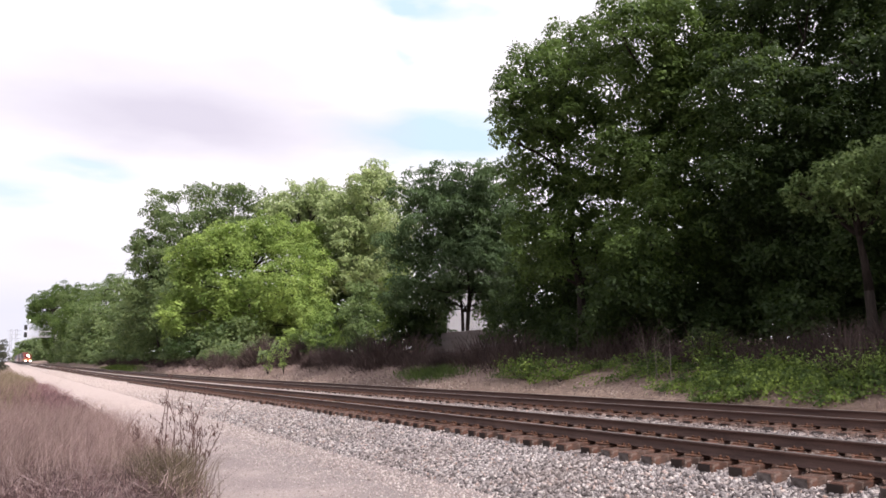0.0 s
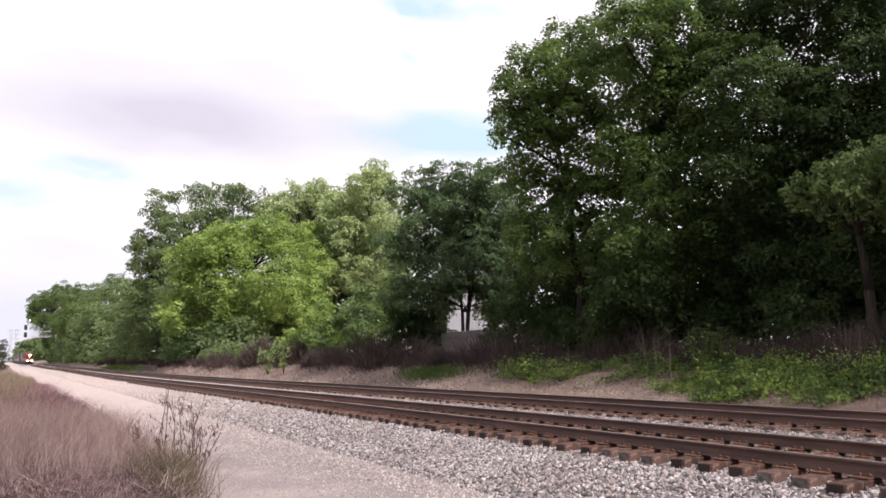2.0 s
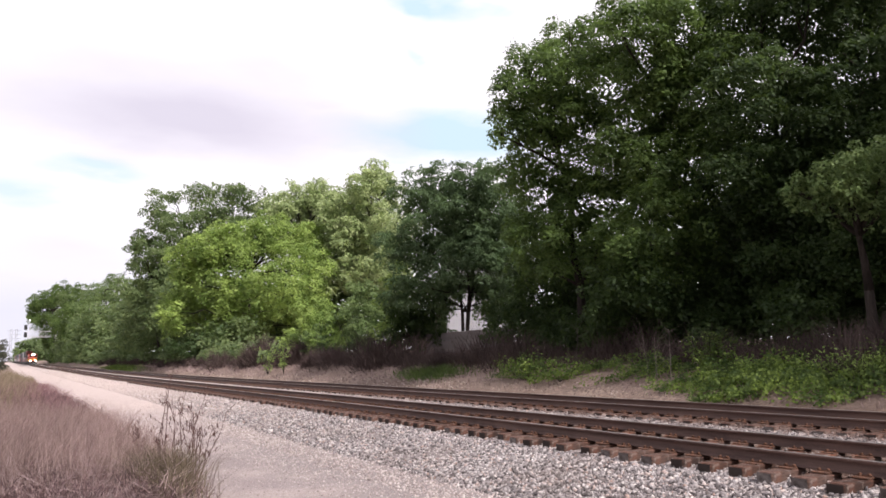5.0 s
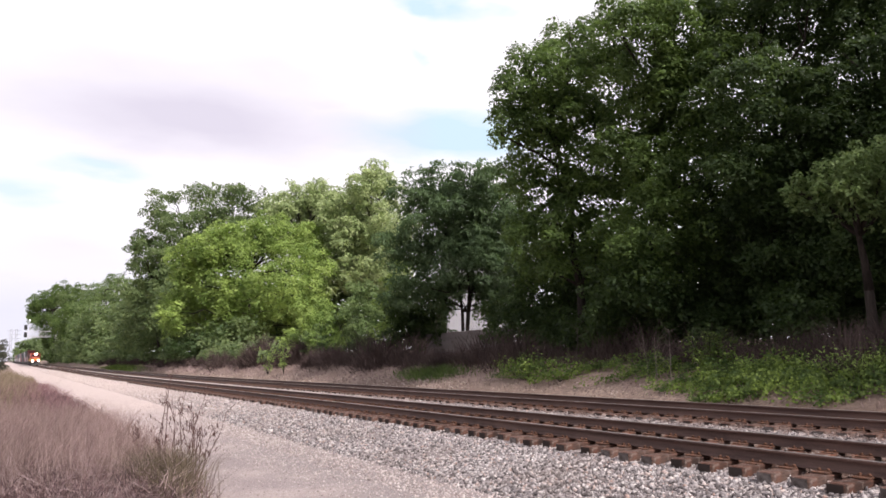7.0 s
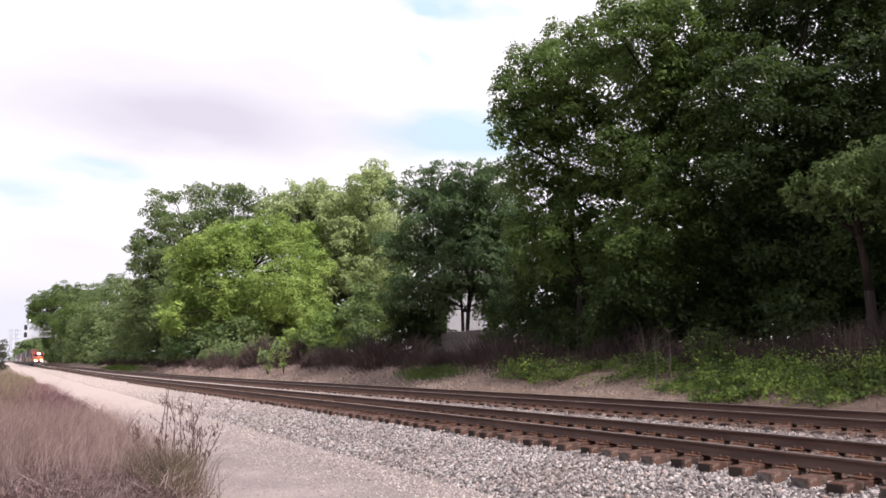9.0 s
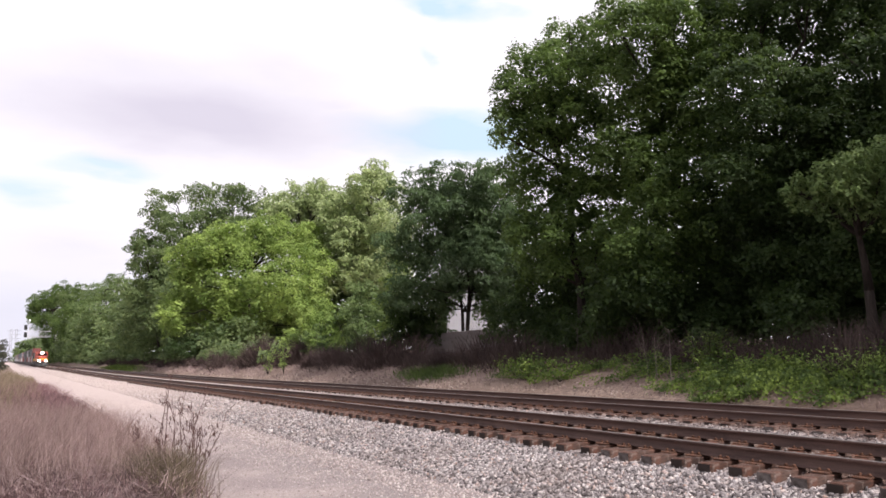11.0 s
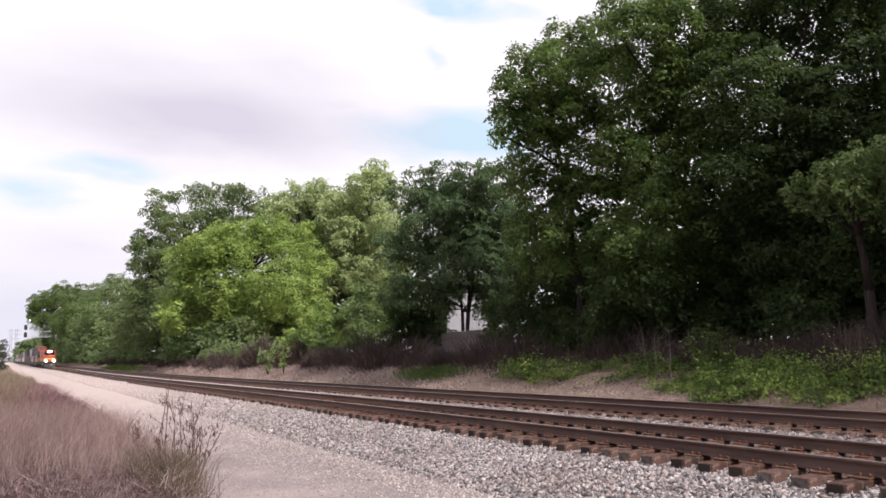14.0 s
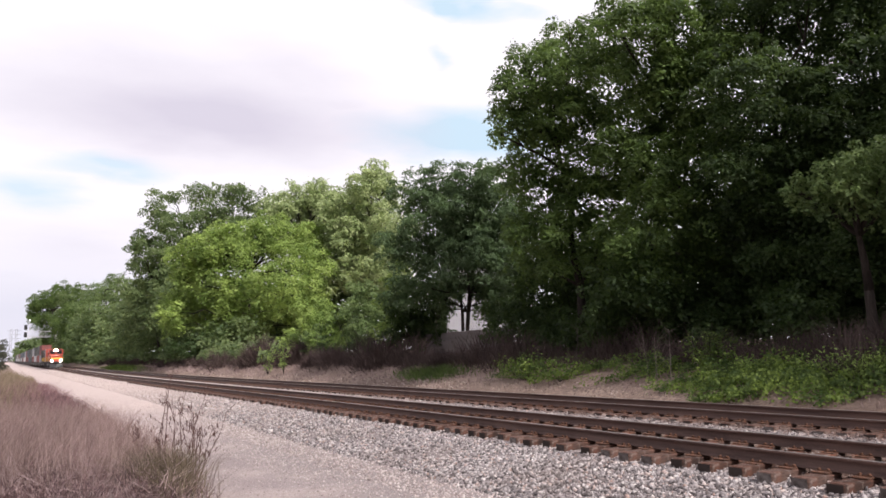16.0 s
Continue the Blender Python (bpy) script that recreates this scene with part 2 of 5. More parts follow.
BED_Z = [-0.06, 0.05, 0.11, 0.17, 0.225, 0.25, 0.31, 0.355, 0.355, 0.30, 0.26, 0.25, 0.28, 0.35, 0.36, 0.30, 0.14]


def bed(u, s):
    return np.interp(u, BED_U, BED_Z) + rise(s)


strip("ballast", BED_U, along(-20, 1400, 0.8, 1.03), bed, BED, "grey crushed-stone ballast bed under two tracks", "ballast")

# ------------------------------------------------------------------ railway
RAIL_TOP, RAIL_HIGH = 0.59, 0.168
TIE_TOP = RAIL_TOP - RAIL_HIGH - 0.018
TRACKS = (9.14, 13.57)


def rail_mat():
    n = Nodes("rail_rusted_steel")
    mp = n.add("ShaderNodeMapping", {"Vector": n.coords(), "Scale": (5, 0.35, 5)})
    g = n.noise(2.0, 6, mp.outputs[0], 0.65)
    c = n.mix(n.ramp(g, [(0.35, 0.0), (0.7, 1.0)]), (0.058, 0.033, 0.028), (0.138, 0.082, 0.066))
    c = n.mix(n.ramp(n.noise(40, 3), [(0.55, 0.0), (0.75, 0.5)]), c, (0.17, 0.10, 0.07))
    return n.surface(c, 0.75, 0.1, g, 0.003, 0.4)


def polish_mat():
    n = Nodes("rail_polished_head")
    mp = n.add("ShaderNodeMapping", {"Vector": n.coords(), "Scale": (30, 0.3, 1)})
    g = n.noise(3.0, 5, mp.outputs[0])
    c = n.mix(g, (0.28, 0.245, 0.235), (0.42, 0.385, 0.375))
    return n.surface(c, 0.38, 0.85, g, 0.0008, 0.5)


def tie_mat():
    n = Nodes("tie_creosoted_wood")
    mp = n.add("ShaderNodeMapping", {"Vector": n.coords(), "Scale": (1.5, 16, 16)})
    g = n.noise(2.2, 7, mp.outputs[0], 0.7)
    each = n.add("ShaderNodeObjectInfo").outputs["Random"]
    c = n.ramp(each, [(0.0, (0.036, 0.021, 0.018)), (0.5, (0.078, 0.040, 0.030)), (1.0, (0.125, 0.082, 0.070))])
    c = n.mix(n.ramp(g, [(0.35, 0.9), (0.6, 0.0)]), c, (0.035, 0.026, 0.022))
    c = n.mix(n.ramp(n.noise(3, 4), [(0.45, 0.0), (0.7, 0.8)]), c, (0.190, 0.080, 0.052))
    c = n.mix(n.ramp(n.noise(7, 5, rough=0.7), [(0.52, 0.0), (0.66, 0.75)]), c, (0.235, 0.195, 0.178))
    return n.surface(c, 0.9, 0, g, 0.012, 0.2)


def end_mat():
    n = Nodes("tie_sawn_end")
    g = n.noise(14, 6, rough=0.7)
    each = n.add("ShaderNodeObjectInfo").outputs["Random"]
    c = n.ramp(each, [(0.35, (0.036, 0.027, 0.024)), (0.65, (0.060, 0.046, 0.042)), (1.0, (0.220, 0.195, 0.185))])
    c = n.mix(n.ramp(g, [(0.4, 0.7), (0.6, 0.0)]), c, (0.04, 0.03, 0.026))
    return n.surface(c, 0.92, 0, g, 0.01, 0.2)


def rust_mat():
    n = Nodes("plate_rust")
    g = n.noise(18, 5)
    c = n.mix(n.ramp(g, [(0.35, 0.0), (0.65, 1.0)]), (0.065, 0.036, 0.027), (0.16, 0.075, 0.045))
    return n.surface(c, 0.9, 0.1, g, 0.004, 0.3)


RAIL, POLISH, TIE, TIE_END, RUST = rail_mat(), polish_mat(), tie_mat(), end_mat(), rust_mat()

# half outline of a rail: across, up from its foot
RAIL_HALF = [(0.070, 0.0), (0.070, 0.010), (0.028, 0.021), (0.0092, 0.036), (0.0085, 0.106), (0.012, 0.120), (0.033, 0.130),
             (0.0345, 0.155), (0.032, 0.163), (0.022, 0.1672), (0.0, 0.168)]


def extrude_rail(u, s_list):
    ring = RAIL_HALF + [(-a, b) for a, b in RAIL_HALF[-2::-1]]
    m = len(ring)
    s = np.array(s_list)
    a, b = np.array(ring).T
    x = u + a[None] + shift(s)[:, None]
    z = RAIL_TOP - RAIL_HIGH + b[None] + rise(s)[:, None]
    verts = np.stack([x, np.repeat(s[:, None], m, 1), z], -1).reshape(-1, 3)
    i = (np.arange(len(s) - 1)[:, None] * m + np.arange(m)[None]).reshape(-1)
    j = (np.arange(len(s) - 1)[:, None] * m + (np.arange(m)[None] + 1) % m).reshape(-1)
    me = mesh_of("rail", verts, np.stack([i, i + m, j + m, j], 1))
    me.materials.append(RAIL)
    me.materials.append(POLISH)
    top = np.array([1 if 8 <= k <= 11 else 0 for k in range(m)])
    me.polygons.foreach_set("material_index", np.tile(top, len(s) - 1).astype(np.int32))
    return me


def tie_mesh():
    me = Geo().box(-1.3, 1.3, -0.115, 0.115, -0.18, 0.0, 0.012).mesh("tie")
    me.materials.append(TIE)
    me.materials.append(TIE_END)
    for p in me.polygons:
        p.material_index = 1 if abs(p.normal.x) > 0.9 else 0
    return me


def plate_mesh():
    """A tie plate with its shoulders and four spikes."""
    g = Geo().box(-0.19, 0.19, -0.097, 0.097, 0.0, 0.018, 0.004)
    for x in (-0.088, 0.088):
        g.box(x - 0.008, x + 0.008, -0.09, 0.09, 0.017, 0.032)
        for y in (-0.055, 0.06):
            g.box(x - 0.018 if x < 0 else x - 0.022, x + 0.022 if x < 0 else x + 0.018, y - 0.015, y + 0.015, 0.030, 0.052, 0.004)
    return g.mesh("tie_plate")


def tie_rows(seed):
    """Places of the ties along the line with small errors of spacing and angle."""
    r = random.Random(seed)
    s, rows = 1.0, []
    while s < 420:
        rows.append((s + r.uniform(-0.045, 0.045), r.uniform(-0.06, 0.06), r.uniform(-1.6, 1.6), r.uniform(-0.012, 0.006)))
        s += 0.495
    return rows


def build_track(centre, seed, label):
    track = thing("railway_track", label, "railway track", (0, 0, 0), "parallel railway tracks")
    ss = along(-20, 60, 2.0) + along(62, 1400, 3.0, 1.03)
    for e in (-0.755, 0.755):
        part("rail", extrude_rail(centre + e, ss), RAIL, track, "rusty brown steel rail with a worn shiny head")
    tie, plate = tie_mesh(), plate_mesh()
    plate.materials.append(RUST)
    far = Geo()
    for i, (s, du, turn, dz) in enumerate(tie_rows(seed)):
        m = pose(centre + du + float(shift(s)), s, TIE_TOP + dz + float(rise(s)), 0, 0, turn)
        if i < 300:
            ob = part("tie", tie, TIE, track)
            ob.matrix_world = m
            for e in (-0.755, 0.755):
                if i < 110:
                    p = part("tie_plate", plate, RUST, track)
                    p.matrix_world = pose(centre + e + float(shift(s)), s, TIE_TOP + float(rise(s)))
        elif i < 700:
            x, y, z = m.translation
            far.add([(x + a * 1.3, y + b * 0.115, z + c) for a in (-1, 1) for b in (-1, 1) for c in (-0.18, 0)],
                    [(0, 1, 3, 2), (4, 6, 7, 5), (0, 4, 5, 1), (2, 3, 7, 6), (1, 5, 7, 3)])
    tagged(part("tie_row", far, TIE, track), kind="stuff")
    return track


build_track(TRACKS[0], 3, "rusty rails on dark wooden ties beside the gravel road")
build_track(TRACKS[1], 8, "rusty rails on dark wooden ties below the green bank")


def stones(name, areas, material, label, seed):
    """Loose angular stones: each area is u0, u1, s0, s1, count, size, and the height of its bed."""
    rng = np.random.default_rng(seed)
    gem = np.array([(1, 0, 0), (-1, 0, 0), (0, 1, 0), (0, -1, 0), (0, 0, 1), (0, 0, -1)], dtype=float)
    faces = np.array([(0, 2, 4), (2, 1, 4), (1, 3, 4), (3, 0, 4), (2, 0, 5), (1, 2, 5), (3, 1, 5), (0, 3, 5)])
    vs, fs, total = [], [], 0
    for u0, u1, s0, s1, count, size, height in areas:
        u, s = rng.uniform(u0, u1, count), s0 + (s1 - s0) * rng.random(count) ** 1.35
        r = size * rng.uniform(0.55, 1.25, count)
        dims = r[:, None] * rng.uniform(0.65, 1.25, (count, 3)) * 0.62
        c = gem[None] + rng.uniform(-0.38, 0.38, (count, 6, 3))
        q = rng.normal(size=(count, 4))
        q /= np.linalg.norm(q, axis=1)[:, None]
        w, x, y, z = q.T
        rot = np.stack([1 - 2 * (y * y + z * z), 2 * (x * y - w * z), 2 * (x * z + w * y), 2 * (x * y + w * z),
                        1 - 2 * (x * x + z * z), 2 * (y * z - w * x), 2 * (x * z - w * y), 2 * (y * z + w * x),
                        1 - 2 * (x * x + y * y)], -1).reshape(-1, 3, 3)
        p = np.einsum("nij,nkj->nki", rot, c * dims[:, None])
        p += np.stack([u + shift(s), s, height(u, s) + r * rng.uniform(0.0, 0.35, count)], -1)[:, None]
        vs.append(p.reshape(-1, 3))
        fs.append((faces[None] + 6 * (np.arange(count)[:, None, None] + total)).reshape(-1, 3))
        total += count
    me = mesh_of(name, np.concatenate(vs), np.concatenate(fs))
    me.materials.append(material)
    return tagged(new(name, me), label, "gravel", "", "stuff")


def pebble_mat(name, low, middle, high):
    n = Nodes(name)
    single = n.add("ShaderNodeNewGeometry").outputs["Random Per Island"]
    c = n.ramp(single, [(0.0, low), (0.5, middle), (1.0, high)])
    return n.surface(c, 0.95, 0, n.noise(80, 3), 0.003, 0.2)


PEBBLE = pebble_mat("road_pebble", (0.24, 0.20, 0.19), (0.44, 0.375, 0.36), (0.62, 0.56, 0.54))
TAN_PEBBLE = pebble_mat("bank_pebble", (0.16, 0.12, 0.10), (0.31, 0.24, 0.20), (0.56, 0.47, 0.42))
stones("ballast_stones", [
    (5.5, 7.9, 4.5, 11, 12000, 0.050, bed), (5.5, 7.9, 10, 16, 12000, 0.044, bed), (5.5, 7.9, 14, 30, 15000, 0.053, bed), (5.5, 7.9, 29, 75, 7500, 0.082, bed),
    (5.4, 7.9, 70, 190, 6000, 0.15, bed), (7.6, 10.6, 5, 26, 9000, 0.042, bed), (10.2, 12.5, 6, 36, 9000, 0.046, bed),
    (12.3, 14.9, 8, 36, 4500, 0.045, bed), (14.7, 15.5, 9, 60, 3000, 0.055, lambda u, s: np.maximum(bed(u, s), land(u, s)))],
    STONE, "loose grey and white crushed ballast stones", 5)
stones("road_gravel", [
    (1.6, 5.7, 7.5, 22, 4500, 0.018, lambda u, s: rise(s) + 0.02), (1.6, 5.7, 20, 45, 1800, 0.03, lambda u, s: rise(s) + 0.02),
    (3.7, 5.7, 7.5, 21, 3500, 0.024, lambda u, s: rise(s) + 0.02), (4.7, 5.8, 6, 30, 4500, 0.032, lambda u, s: rise(s) + 0.02)],
    PEBBLE, "scattered small pale stones on the gravel road", 6)

stones("bank_gravel", [
    (15.3, 16.6, 28, 85, 1100, 0.09, lambda u, s: np.maximum(bed(u, s), land(u, s))),
    (15.3, 16.8, 16, 34, 700, 0.05, lambda u, s: np.maximum(bed(u, s), land(u, s)))],
    TAN_PEBBLE, "pale tan stones scattered at the foot of the bank", 7)

# ------------------------------------------------------------------ trees


def leaf_cards(name, centres, normals, size, slim, rng, material, hang=0.0):
    """Folded pointed leaves round the given points."""
    n = len(centres)
    t = rng.normal(size=(n, 3))
    t[:, 2] -= hang
    t -= normals * (t * normals).sum(1)[:, None]
    t /= np.linalg.norm(t, axis=1)[:, None] + 1e-9
    b = np.cross(normals, t)
    k = (size * rng.uniform(0.65, 1.3, n))[:, None]
    fold = normals * k * 0.12
    verts = np.stack([centres - t * k * 0.5, centres + b * k * slim * 0.5 + fold - t * k * 0.08, centres + t * k * 0.5,
                      centres - b * k * slim * 0.5 + fold - t * k * 0.08], 1).reshape(-1, 3)
    i = 4 * np.arange(n)
    me = mesh_of(name, verts, np.concatenate([np.stack([i, i + 1, i + 2], 1), np.stack([i, i + 2, i + 3], 1)]))
    me.materials.append(material)
    return me


def unit(a):
    return a / (np.linalg.norm(a, axis=1)[:, None] + 1e-9)


def crown_points(lobes, size, rng, cover, clump):
    """Leaf places and directions: lobes hold flat leafy boughs with upright shoots, and a thin core."""
    ps, ns = [], []
    for x, y, z, r in lobes:
        mid = np.array((x, y, z))
        cr = clump * (0.5 + 0.5 * min(1.0, r / (3 * clump)))
        n_clump = max(12, int(5.0 * (r / cr) ** 2))
        d = unit(rng.normal(size=(n_clump, 3)) + np.array((0, 0, 0.12)))
        reach = r * (0.40 + 0.76 * rng.random(n_clump) ** 0.6)
        cc = mid + d * reach[:, None] * np.array((1, 1, 0.95))
        own = cr * (0.35 + 0.95 * rng.random(n_clump) ** 1.3)
        want = cover * 4 * math.pi * r * r / (0.5 * size * size * 0.6)
        for k in range(n_clump):
            per = max(6, int(0.80 * want * own[k] ** 2 / (own ** 2).sum()))
            out = d[k] * np.array((1, 1, 0.35))
            shoot = int(per * 0.08)
            e = unit(rng.normal(size=(per, 3)) + np.array((0, 0, 0.75)) + out * 0.55)
            off = e * (own[k] * (0.45 + 0.6 * rng.random(per) ** 0.7))[:, None] * np.array((1.1, 1.1, 0.72))
            if shoot:
                foot = unit(rng.normal(size=(3, 3)) + np.array((0, 0, 1.0)) + out)
                pick = foot[rng.integers(0, 3, shoot)]
                off[:shoot] = pick * (own[k] * (0.5 + 0.75 * rng.random(shoot)))[:, None] + rng.normal(size=(shoot, 3)) * 0.09 * own[k]
            ps.append(cc[k] + off)
            ns.append(unit(e * 0.55 + np.array((0.06, -0.22, 0.46)) + rng.normal(size=(per, 3)) * 0.34))
        core = int(0.20 * want)
        q = unit(rng.normal(size=(core, 3)))
        ps.append(mid + q * (r * (0.25 + 0.5 * rng.random(core)))[:, None])
        ns.append(unit(q + rng.normal(size=(core, 3)) * 0.8))
    return np.concatenate(ps), np.concatenate(ns)


def limb(g, a, b, r0, r1, rng, bend=0.12, sides=6):
    a, b = Vector(a), Vector(b)
    n = max(3, int((b - a).length / 1.2))
    pts = [a.lerp(b, i / n) + Vector(rng.normal(size=3)) * (b - a).length * bend * 0.35 * math.sin(math.pi * i / n) +
           Vector((0, 0, (b - a).length * bend * math.sin(math.pi * i / n) * 0.5)) for i in range(n + 1)]
    g.tube(pts, [r0 + (r1 - r0) * i / n for i in range(n + 1)], sides)
    return pts


TREES = [0]
SWAYING = []


def tree(label, base, leaf, size, lobes, cover=1.05, stems=1, kind="tree", trunk=None):
    """A trunk, a limb into every lobe of the crown, and the crown's leaves."""
    TREES[0] += 1
    rng = np.random.default_rng(100 + TREES[0])
    x0, y0 = base
    s = y0
    z0 = float(land(x0 - shift(s), s)) - 0.15
    top = max(l[2] for l in lobes)
    low = min(l[2] - l[3] for l in lobes)
    big = max(0.03, 0.014 * (top - z0)) if trunk is None else trunk
    if kind == "shrub":
        big *= 0.7
    root = thing("shrub" if kind == "shrub" else "tree", label, "shrub" if kind == "shrub" else "tree", (x0, y0, z0),
                 "undergrowth on the bank" if kind == "shrub" else "trees along the railway")
    g = Geo()
    mid = Vector((np.mean([l[0] for l in lobes]), np.mean([l[1] for l in lobes]), z0 + (top - z0) * 0.72))
    fork_h = max(0.4, min(low - z0 + 0.5, (top - z0) * 0.35))
    for k in range(stems):
        lean = Vector((rng.normal() * 0.25, rng.normal() * 0.25, 0)) * (k > 0) * 4
        foot = Vector((x0, y0, z0)) + lean * 0.12
        fork = Vector((x0, y0, z0 + fork_h)) + lean * 0.5
        g.tube([foot - Vector((0, 0, 0.2)), foot + Vector((0, 0, 0.25)), foot.lerp(fork, 0.5), fork],
               [big * 1.6, big * 1.15, big, big * 0.9], 9)
        spine = limb(g, fork, mid + lean, big * 0.9, big * 0.3, rng, 0.08, 8)
        for i, (x, y, z, r) in enumerate(lobes):
            if i % stems != k:
                continue
            far = Vector((x, y, z))
            start = min(spine[:-1], key=lambda q: (q - far).length + (3 if q.z > z else 0))
            pts = limb(g, start, far, big * 0.42, big * 0.14, rng, 0.12, 5)
            for j in range(4):
                tip = far + Vector(unit(rng.normal(size=(1, 3)))[0]) * r * 0.8
                limb(g, pts[len(pts) // 2 if j % 2 else -1], tip, big * 0.15, big * 0.04, rng, 0.1, 4)
    me = g.mesh("trunk", True)
    for v in me.vertices:
        v.co -= Vector((x0, y0, z0))
    part("trunk", me, BARK, root, "grey-brown bark trunk and limbs")
    hang = 1.4 if leaf == "droop" else 0.3
    size *= 1.25
    p, n = crown_points(lobes, size, rng, cover, 0.34 * max(l[3] for l in lobes))
    me = leaf_cards("crown", p - np.array((x0, y0, z0)), n, size * (1.25 if leaf == "droop" else 1.0), 0.32 if leaf == "droop" else 0.62,
                    rng, LEAVES[leaf], hang)
    crown = part("crown", me, LEAVES[leaf], root)
    if kind == "tree" and 8 < y0 < 90:
        SWAYING.append((crown, (top - z0) * 0.012, TREES[0]))
    return root


tree("tall dark-green broadleaf tree with airy crown above the bank", (21.3, 26.4), "dark", 0.13, [
    (18.5, 24.4, 12.9, 1.73), (22.0, 26.0, 15.0, 1.62), (17.7, 25.2, 11.3, 1.18), (19.5, 25.0, 10.7, 1.76),
    (19.0, 26.6, 9.4, 1.33), (21.4, 24.4, 12.1, 1.80), (20.1, 25.4, 8.3, 1.30), (21.9, 24.7, 8.9, 1.40),
    (18.8, 25.4, 6.5, 1.43), (21.1, 24.9, 6.0, 1.77), (18.9, 26.7, 7.4, 0.96), (20.0, 27.9, 5.6, 1.11),
    (17.1, 25.0, 12.8, 0.56), (16.8, 25.5, 11.8, 0.47), (17.4, 24.2, 13.4, 0.46),
    (19.3, 25.6, 14.9, 0.44), (20.3, 24.9, 15.6, 0.44), (16.3, 24.6, 10.5, 0.40)], cover=1.3)
tree("very tall dark-green broadleaf tree beside the tracks", (24.1, 24.0), "dark", 0.12, [
    (18.9, 18.8, 13.2, 1.42), (20.0, 21.7, 13.5, 1.01), (18.2, 19.8, 13.8, 0.43), (22.0, 19.7, 16.6, 2.10),
    (21.9, 19.0, 13.5, 1.75), (20.2, 20.6, 11.3, 1.67), (21.6, 19.3, 10.7, 1.73), (20.8, 22.1, 8.9, 1.74),
    (20.7, 19.5, 7.7, 1.78), (19.4, 20.1, 5.6, 1.58), (22.1, 19.7, 5.7, 1.63), (22.2, 20.9, 12.8, 1.29),
    (21.8, 18.0, 11.8, 1.17), (21.7, 20.9, 9.5, 1.14), (23.1, 19.4, 9.4, 1.23)], cover=1.4)
# These two crowns carry their shade in the leaf colour.
tree("very tall dark-green broadleaf tree with a thick trunk", (22.9, 17.7), "shaded", 0.11, [
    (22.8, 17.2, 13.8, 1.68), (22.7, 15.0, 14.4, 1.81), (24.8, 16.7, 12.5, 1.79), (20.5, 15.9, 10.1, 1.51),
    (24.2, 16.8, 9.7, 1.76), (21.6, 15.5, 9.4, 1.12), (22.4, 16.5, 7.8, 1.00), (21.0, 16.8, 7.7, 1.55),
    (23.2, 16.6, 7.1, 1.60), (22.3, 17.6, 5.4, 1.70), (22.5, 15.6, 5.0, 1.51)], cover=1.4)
tree("tall dark-green broadleaf tree with overhanging limbs", (24.9, 14.9), "shaded", 0.11, [
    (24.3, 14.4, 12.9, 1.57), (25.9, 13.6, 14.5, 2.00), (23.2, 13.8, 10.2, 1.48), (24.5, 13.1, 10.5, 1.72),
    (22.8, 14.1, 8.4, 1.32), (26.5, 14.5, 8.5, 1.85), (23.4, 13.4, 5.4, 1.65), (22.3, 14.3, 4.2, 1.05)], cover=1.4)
tree("young tree with leaning trunk and brighter green leaves", (19.9, 12.5), "mid", 0.10, [
    (18.4, 11.8, 6.0, 0.66), (19.2, 11.4, 6.4, 0.70), (18.7, 13.0, 5.8, 0.53), (19.3, 11.8, 5.5, 0.64),
    (18.1, 13.2, 6.1, 0.32), (20.7, 11.8, 5.8, 0.80), (18.6, 12.3, 6.0, 0.60),
    (20.1, 12.6, 6.7, 0.63), (18.9, 12.2, 5.4, 0.51)], trunk=0.14)
tree("spreading tree with drooping compound leaves above a fence", (22.8, 39.4), "droop", 0.17, [
    (20.4, 40.3, 11.3, 1.43), (21.3, 38.2, 11.6, 1.26), (22.1, 35.7, 11.7, 1.21), (24.8, 37.9, 11.5, 1.24),
    (23.4, 39.3, 10.1, 1.72), (20.6, 38.8, 9.2, 1.65), (23.7, 36.6, 8.7, 1.63), (20.5, 40.5, 7.6, 1.70),
    (21.4, 37.4, 7.2, 1.76), (23.2, 36.2, 6.6, 1.46), (18.8, 39.3, 5.7, 1.18), (21.7, 41.5, 5.6, 1.33),
    (24.4, 38.8, 5.4, 0.93), (25.9, 38.8, 6.0, 1.13), (18.9, 40.3, 8.0, 1.09), (24.2, 35.8, 9.4, 1.24),
    (24.8, 36.9, 7.6, 1.26), (22.9, 40.7, 5.9, 0.82), (23.7, 39.0, 5.7, 0.80), (21.8, 39.9, 4.6, 0.46),
    (22.3, 38.1, 8.5, 1.44), (22.1, 40.8, 11.2, 1.21), (22.6, 36.9, 10.7, 1.25), (22.7, 36.7, 7.7, 1.41),
    (21.0, 37.0, 9.6, 1.28), (24.7, 39.3, 4.6, 0.75),
    (21.6, 38.5, 5.8, 0.66), (23.2, 39.0, 6.0, 0.61), (23.4, 37.7, 5.5, 0.53), (21.1, 39.1, 5.2, 0.46),
    (24.6, 38.4, 5.4, 0.47), (21.9, 38.1, 5.2, 0.29)], stems=3, cover=1.4, trunk=0.10)
